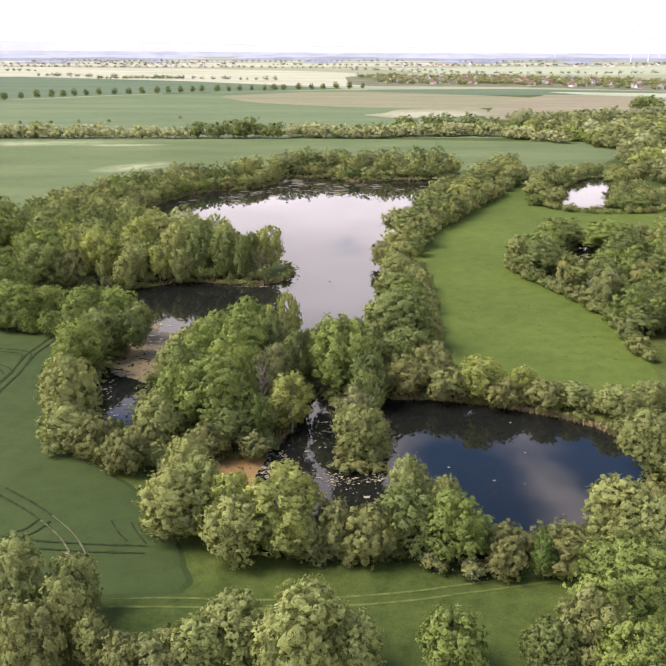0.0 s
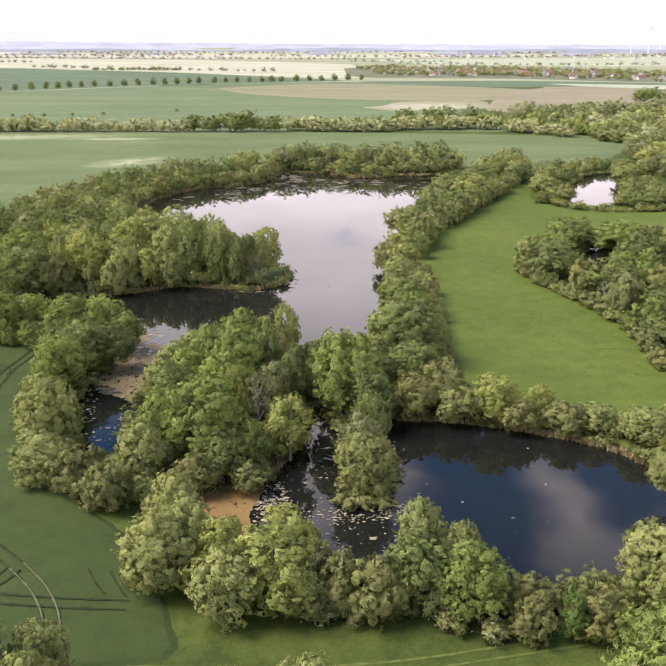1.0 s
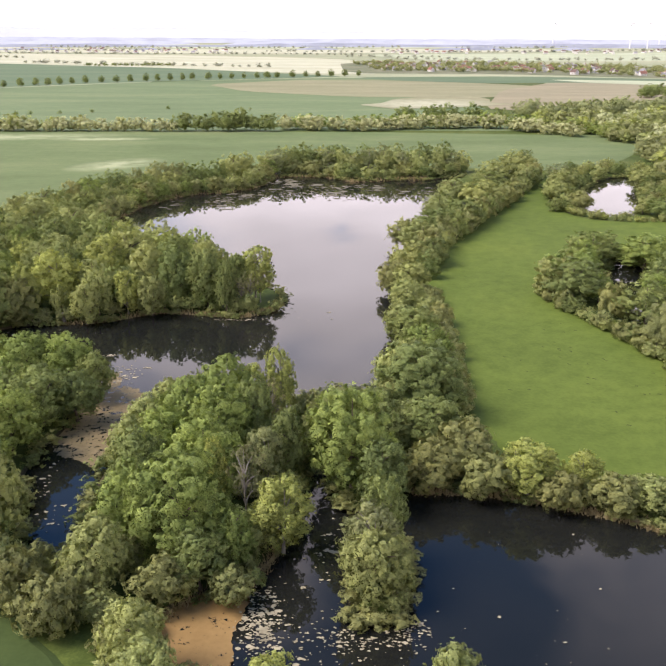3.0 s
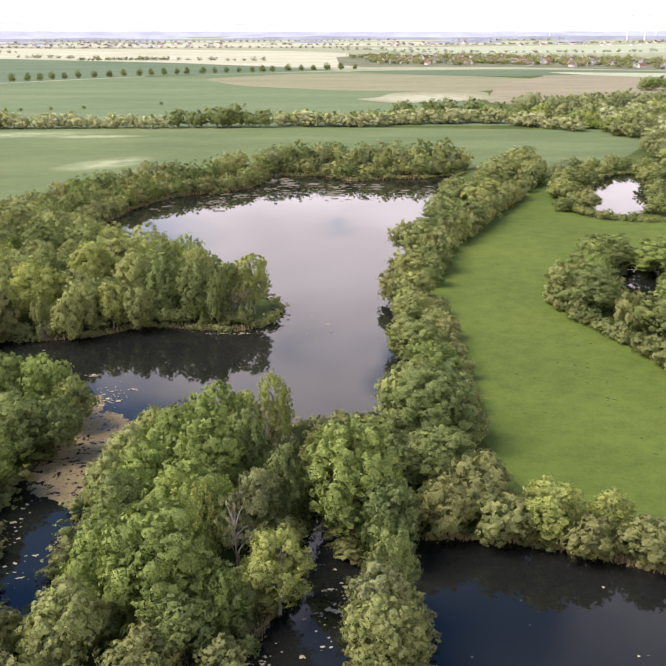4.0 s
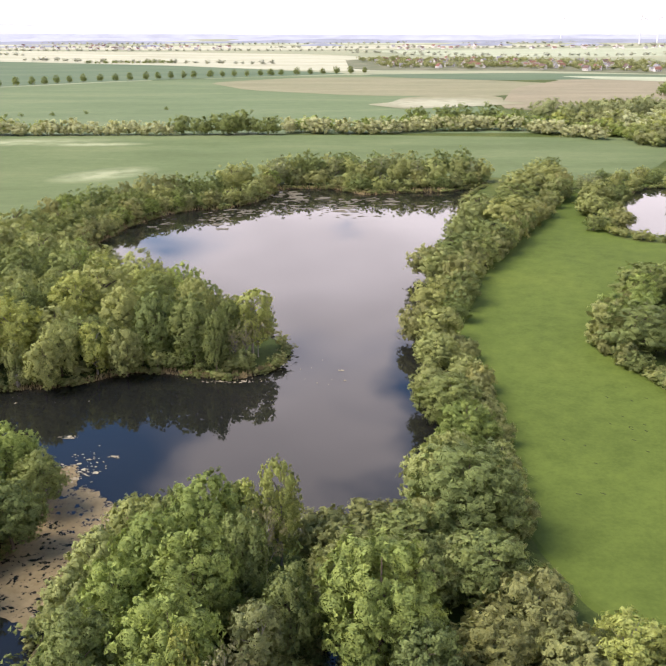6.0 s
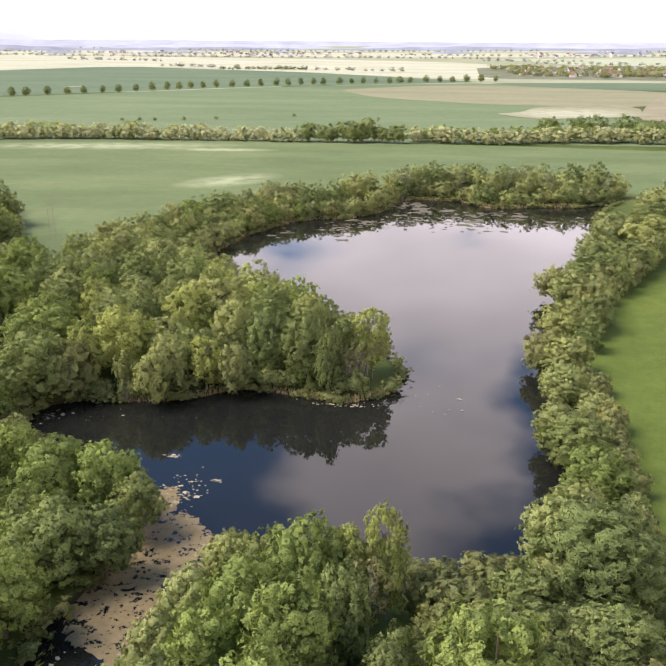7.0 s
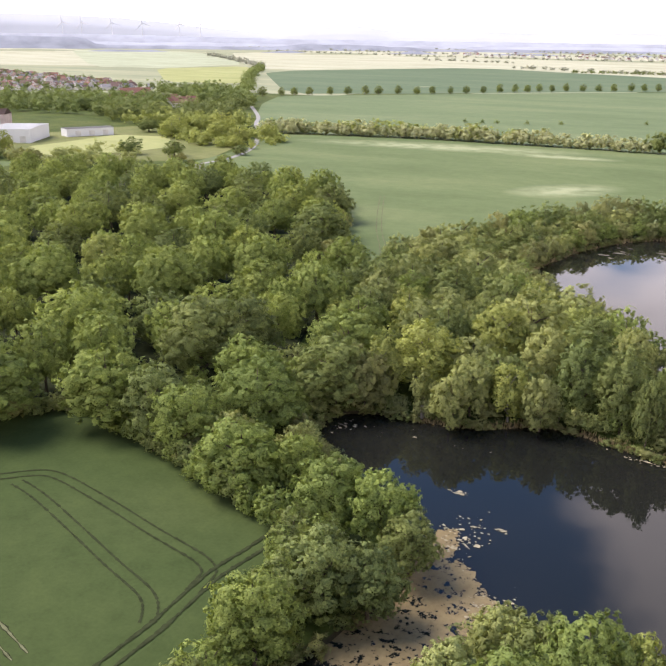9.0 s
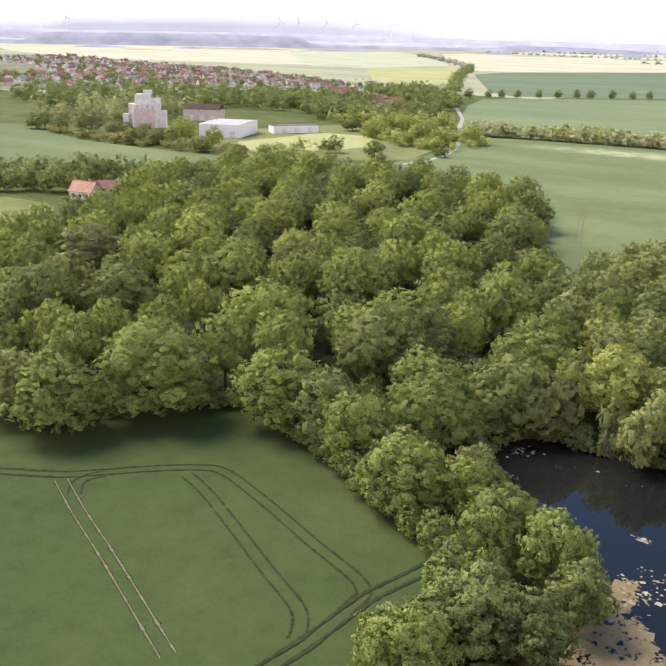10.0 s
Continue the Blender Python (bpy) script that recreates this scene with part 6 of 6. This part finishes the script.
# ---- the works, hall and sheds before the village ----
def sheet_building(name, w, d, h, wall, roof, label, rise=0.6):
    root = new(name)
    bm = bmesh.new()
    box(bm, -w / 2, -d / 2, -0.5, w / 2, d / 2, h)
    part("wall", bm, MAT[wall], root)
    bm = bmesh.new()
    o = 0.3
    a = [bm.verts.new(p) for p in ((-w / 2 - o, -d / 2 - o, h), (w / 2 + o, -d / 2 - o, h), (w / 2 + o, 0, h + rise), (-w / 2 - o, 0, h + rise), (w / 2 + o, d / 2 + o, h), (-w / 2 - o, d / 2 + o, h))]
    bm.faces.new((a[0], a[1], a[2], a[3]))
    bm.faces.new((a[3], a[2], a[4], a[5]))
    bm.faces.new((a[0], a[3], a[5]))
    bm.faces.new((a[1], a[4], a[2]))
    bmesh.ops.solidify(bm, geom=bm.faces[:], thickness=0.2)
    part("roof", bm, MAT[roof], root)
    for i in range(3):
        bm = bmesh.new()
        x = -w / 2 + w * (i + 0.6) / 3.4
        box(bm, x, -d / 2 - 0.08, 0, x + 4, -d / 2 - 0.01, min(h - 1.5, 4.5))
        part("door", bm, MAT["concrete"], root)
    return tagged(root, label, "building")


def place(ob, x, y, turn):
    ob.matrix_basis = pose(x, y, float(ground_z(x, y)), 0, 0, turn)
    return ob


place(sheet_building("hall", 29, 44, 9, "white_metal", "white_metal", "large white sheet-metal hall beside the field"), -495, 528, 30)
place(sheet_building("shed", 34, 14, 5.5, "white_metal", "roof_grey", "low white shed beside the hall"), -478, 576, 62)
place(sheet_building("shed", 30, 18, 9, "pale_brick", "roof_brown", "pale brick shed with a brown roof at the works", 4.0), -596, 590, 30)

works = new("silo_works")
for i, (x, y, w, d, h) in enumerate(((0, 0, 16, 12, 34), (-12, 2, 8, 8, 24), (12, 0, 9, 10, 30), (20, -3, 8, 8, 18), (-18, -4, 6, 8, 14), (2, -8, 22, 6, 20), (4, 2, 8, 6, 38))):
    bm = bmesh.new()
    box(bm, x - w / 2, y - d / 2, -0.5, x + w / 2, y + d / 2, h)
    bmesh.ops.bevel(bm, geom=bm.edges[:], offset=0.15, segments=1)
    part("tower" if h > 20 else "block", bm, MAT["pale_brick" if i == 5 else "concrete"], works)
for i in range(5):
    bm = bmesh.new()
    bmesh.ops.create_cone(bm, cap_ends=True, segments=16, radius1=2.6, radius2=2.6, depth=24, matrix=Matrix.Translation((-8 + i * 5.4, -7.5, 12)))
    part("silo", bm, MAT["concrete"], works)
tagged(works, "tall pale concrete silo works with a brick front", "building")
place(works, -575, 514, 40)
works.scale = (0.72, 0.72, 0.72)

# ---- wind turbines on the plain ----
def build_turbine():
    root = new("wind_turbine")
    bm = bmesh.new()
    bmesh.ops.create_cone(bm, cap_ends=True, segments=10, radius1=2.4, radius2=1.3, depth=90, matrix=Matrix.Translation((0, 0, 45)))
    part("tower", bm, MAT["white_metal"], root)
    bm = bmesh.new()
    box(bm, -1.8, -5, 88.5, 1.8, 5, 92)
    bmesh.ops.bevel(bm, geom=bm.edges[:], offset=0.5, segments=2)
    part("nacelle", bm, MAT["white_metal"], root)
    for k in range(3):
        bm = bmesh.new()
        a = radians(90 + 120 * k + 15)
        prof = [(0, 1.0), (6, 2.2), (20, 1.6), (42, 0.3)]
        vs = []
        for r, w in prof:
            for s in (-1, 1):
                for dy in (-5.6, -5.2):
                    vs.append(bm.verts.new((math.cos(a) * r - math.sin(a) * w * s, dy, 90 + math.sin(a) * r + math.cos(a) * w * s)))
        for i in range(3):
            q = vs[4 * i : 4 * i + 8]
            for f in ((0, 4, 5, 1), (2, 3, 7, 6), (0, 2, 6, 4), (1, 5, 7, 3)):
                bm.faces.new([q[j] for j in f])
        part("blade", bm, MAT["white_metal"], root)
    return tagged(root, "tall white wind turbine on the horizon", "wind turbine", "wind turbines")


turbine = build_turbine()
TURBINES = [(1120, 3440), (1205, 3500), (1270, 3560), (900, 3700), (-3900, 2420), (-3860, 2520), (-3180, 3240), (-3120, 3300), (-3010, 3380), (-2880, 3440), (-2760, 3560), (-2700, 3640)]
for i, (x, y) in enumerate(TURBINES):
    m = pose(x, y, float(ground_z(x, y)), 0, 0, 25 + 11 * i % 40)
    if i:
        copy_thing(turbine, m)
    else:
        turbine.matrix_basis = m

# ---- trees along the lane, round the works and in the paddocks ----
crown_cloud("far_trees", line_rows([(-560, 900), (-640, 1010), (-760, 1190), (-930, 1450), (-1150, 1820)], 14, (10, 16), 0.45, 91, 8), "d", "dark trees along the lane", "trees", 91)
crown_cloud("far_trees", line_rows([(-1160, 1840), (-1500, 2200), (-1760, 2440)], 22, (9, 14), 0.6, 92, 8), "hazy_trees", "trees along the lane across the plain", "trees", 92)
crown_cloud("far_trees", line_rows([(-586, 440), (-536, 436), (-506, 438), (-474, 441), (-442, 446), (-420, 453), (-402, 462)], 4.4, (4, 8), 0.55, 93, 6), "b", "hedge of trees and scrub below the works", "trees", 93)
crown_cloud("far_trees", cloud_rows([(-520, 700), (-455, 706), (-408, 700), (-400, 672), (-440, 640), (-490, 650), (-540, 660)], 15, (9, 15), 0.45, 94), "y", "yellow-green trees by the lane", "trees", 94)
crown_cloud("far_trees", cloud_rows([(-620, 740), (-540, 880), (-455, 720), (-540, 660)], 16, (10, 16), 0.5, 95), "d", "green trees beside the lane", "trees", 95)
crown_cloud("far_trees", cloud_rows([(-720, 500), (-615, 470), (-596, 500), (-606, 565), (-650, 640), (-760, 640)], 16, (8, 18), 0.4, 96), "p", "grey-green trees round the works", "trees", 96)
crown_cloud("far_trees", cloud_rows([(-440, 455), (-380, 520), (-350, 480), (-330, 440), (-400, 440)], 13, (5, 9), 0.6, 97), "w", "scrub at the wood's far edge", "trees", 97)
crown_cloud("far_trees", cloud_rows([(-420, 360), (-350, 350), (-345, 300), (-390, 285), (-440, 300)], 11, (7, 12), 0.4, 98), "d", "dark trees round the farm", "trees", 98)
plant_rows([
    (-611.7, 446.4, 12, 8.7, "d"), (-545.5, 446.3, 20, 10.5, "p"), (-470.1, 467.9, 18, 7.0, "y"), (-470.8, 458, 12, 6.6, "w"), (-439.9, 466.9, 14, 5.6, "y"), (-400.5, 450.8, 7, 6, "b"),
    (-585.3, 447.5, 10, 5.8, "d"), (-525, 455.6, 12, 8.4, "p"), (-487.5, 442.1, 10, 7, "b"), (-479.3, 452.7, 10, 7, "b"), (-431, 447.5, 10, 6.2, "w"), (-505, 462, 11, 6.5, "d"),
], "trees round the works", "mid", 101)
plant_rows([
    (-418.3, 597.5, 13, 9.5, "y"), (-427.8, 618.3, 14, 9.8, "y"), (-414.1, 626.1, 15, 9.5, "y"), (-400.5, 633.7, 16, 9.6, "y"), (-354.9, 590.2, 12, 7.7, "y"), (-345, 612, 13, 7, "y"),
    (-341, 566.2, 9, 5.4, "y"), (-373, 572.6, 9, 7.2, "y"), (-458.2, 620, 10, 8, "d"), (-380, 606, 14, 8.5, "y"),
], "yellow-green trees by the lane", "mid", 102)
crown_cloud("far_trees", cloud_rows([(-445, 630), (-392, 652), (-334, 616), (-330, 566), (-346, 560), (-372, 566), (-415, 590), (-440, 606)], 8, (4, 8), 0.62, 103), "y", "yellow-green shrubs under the trees by the lane", "trees", 103)
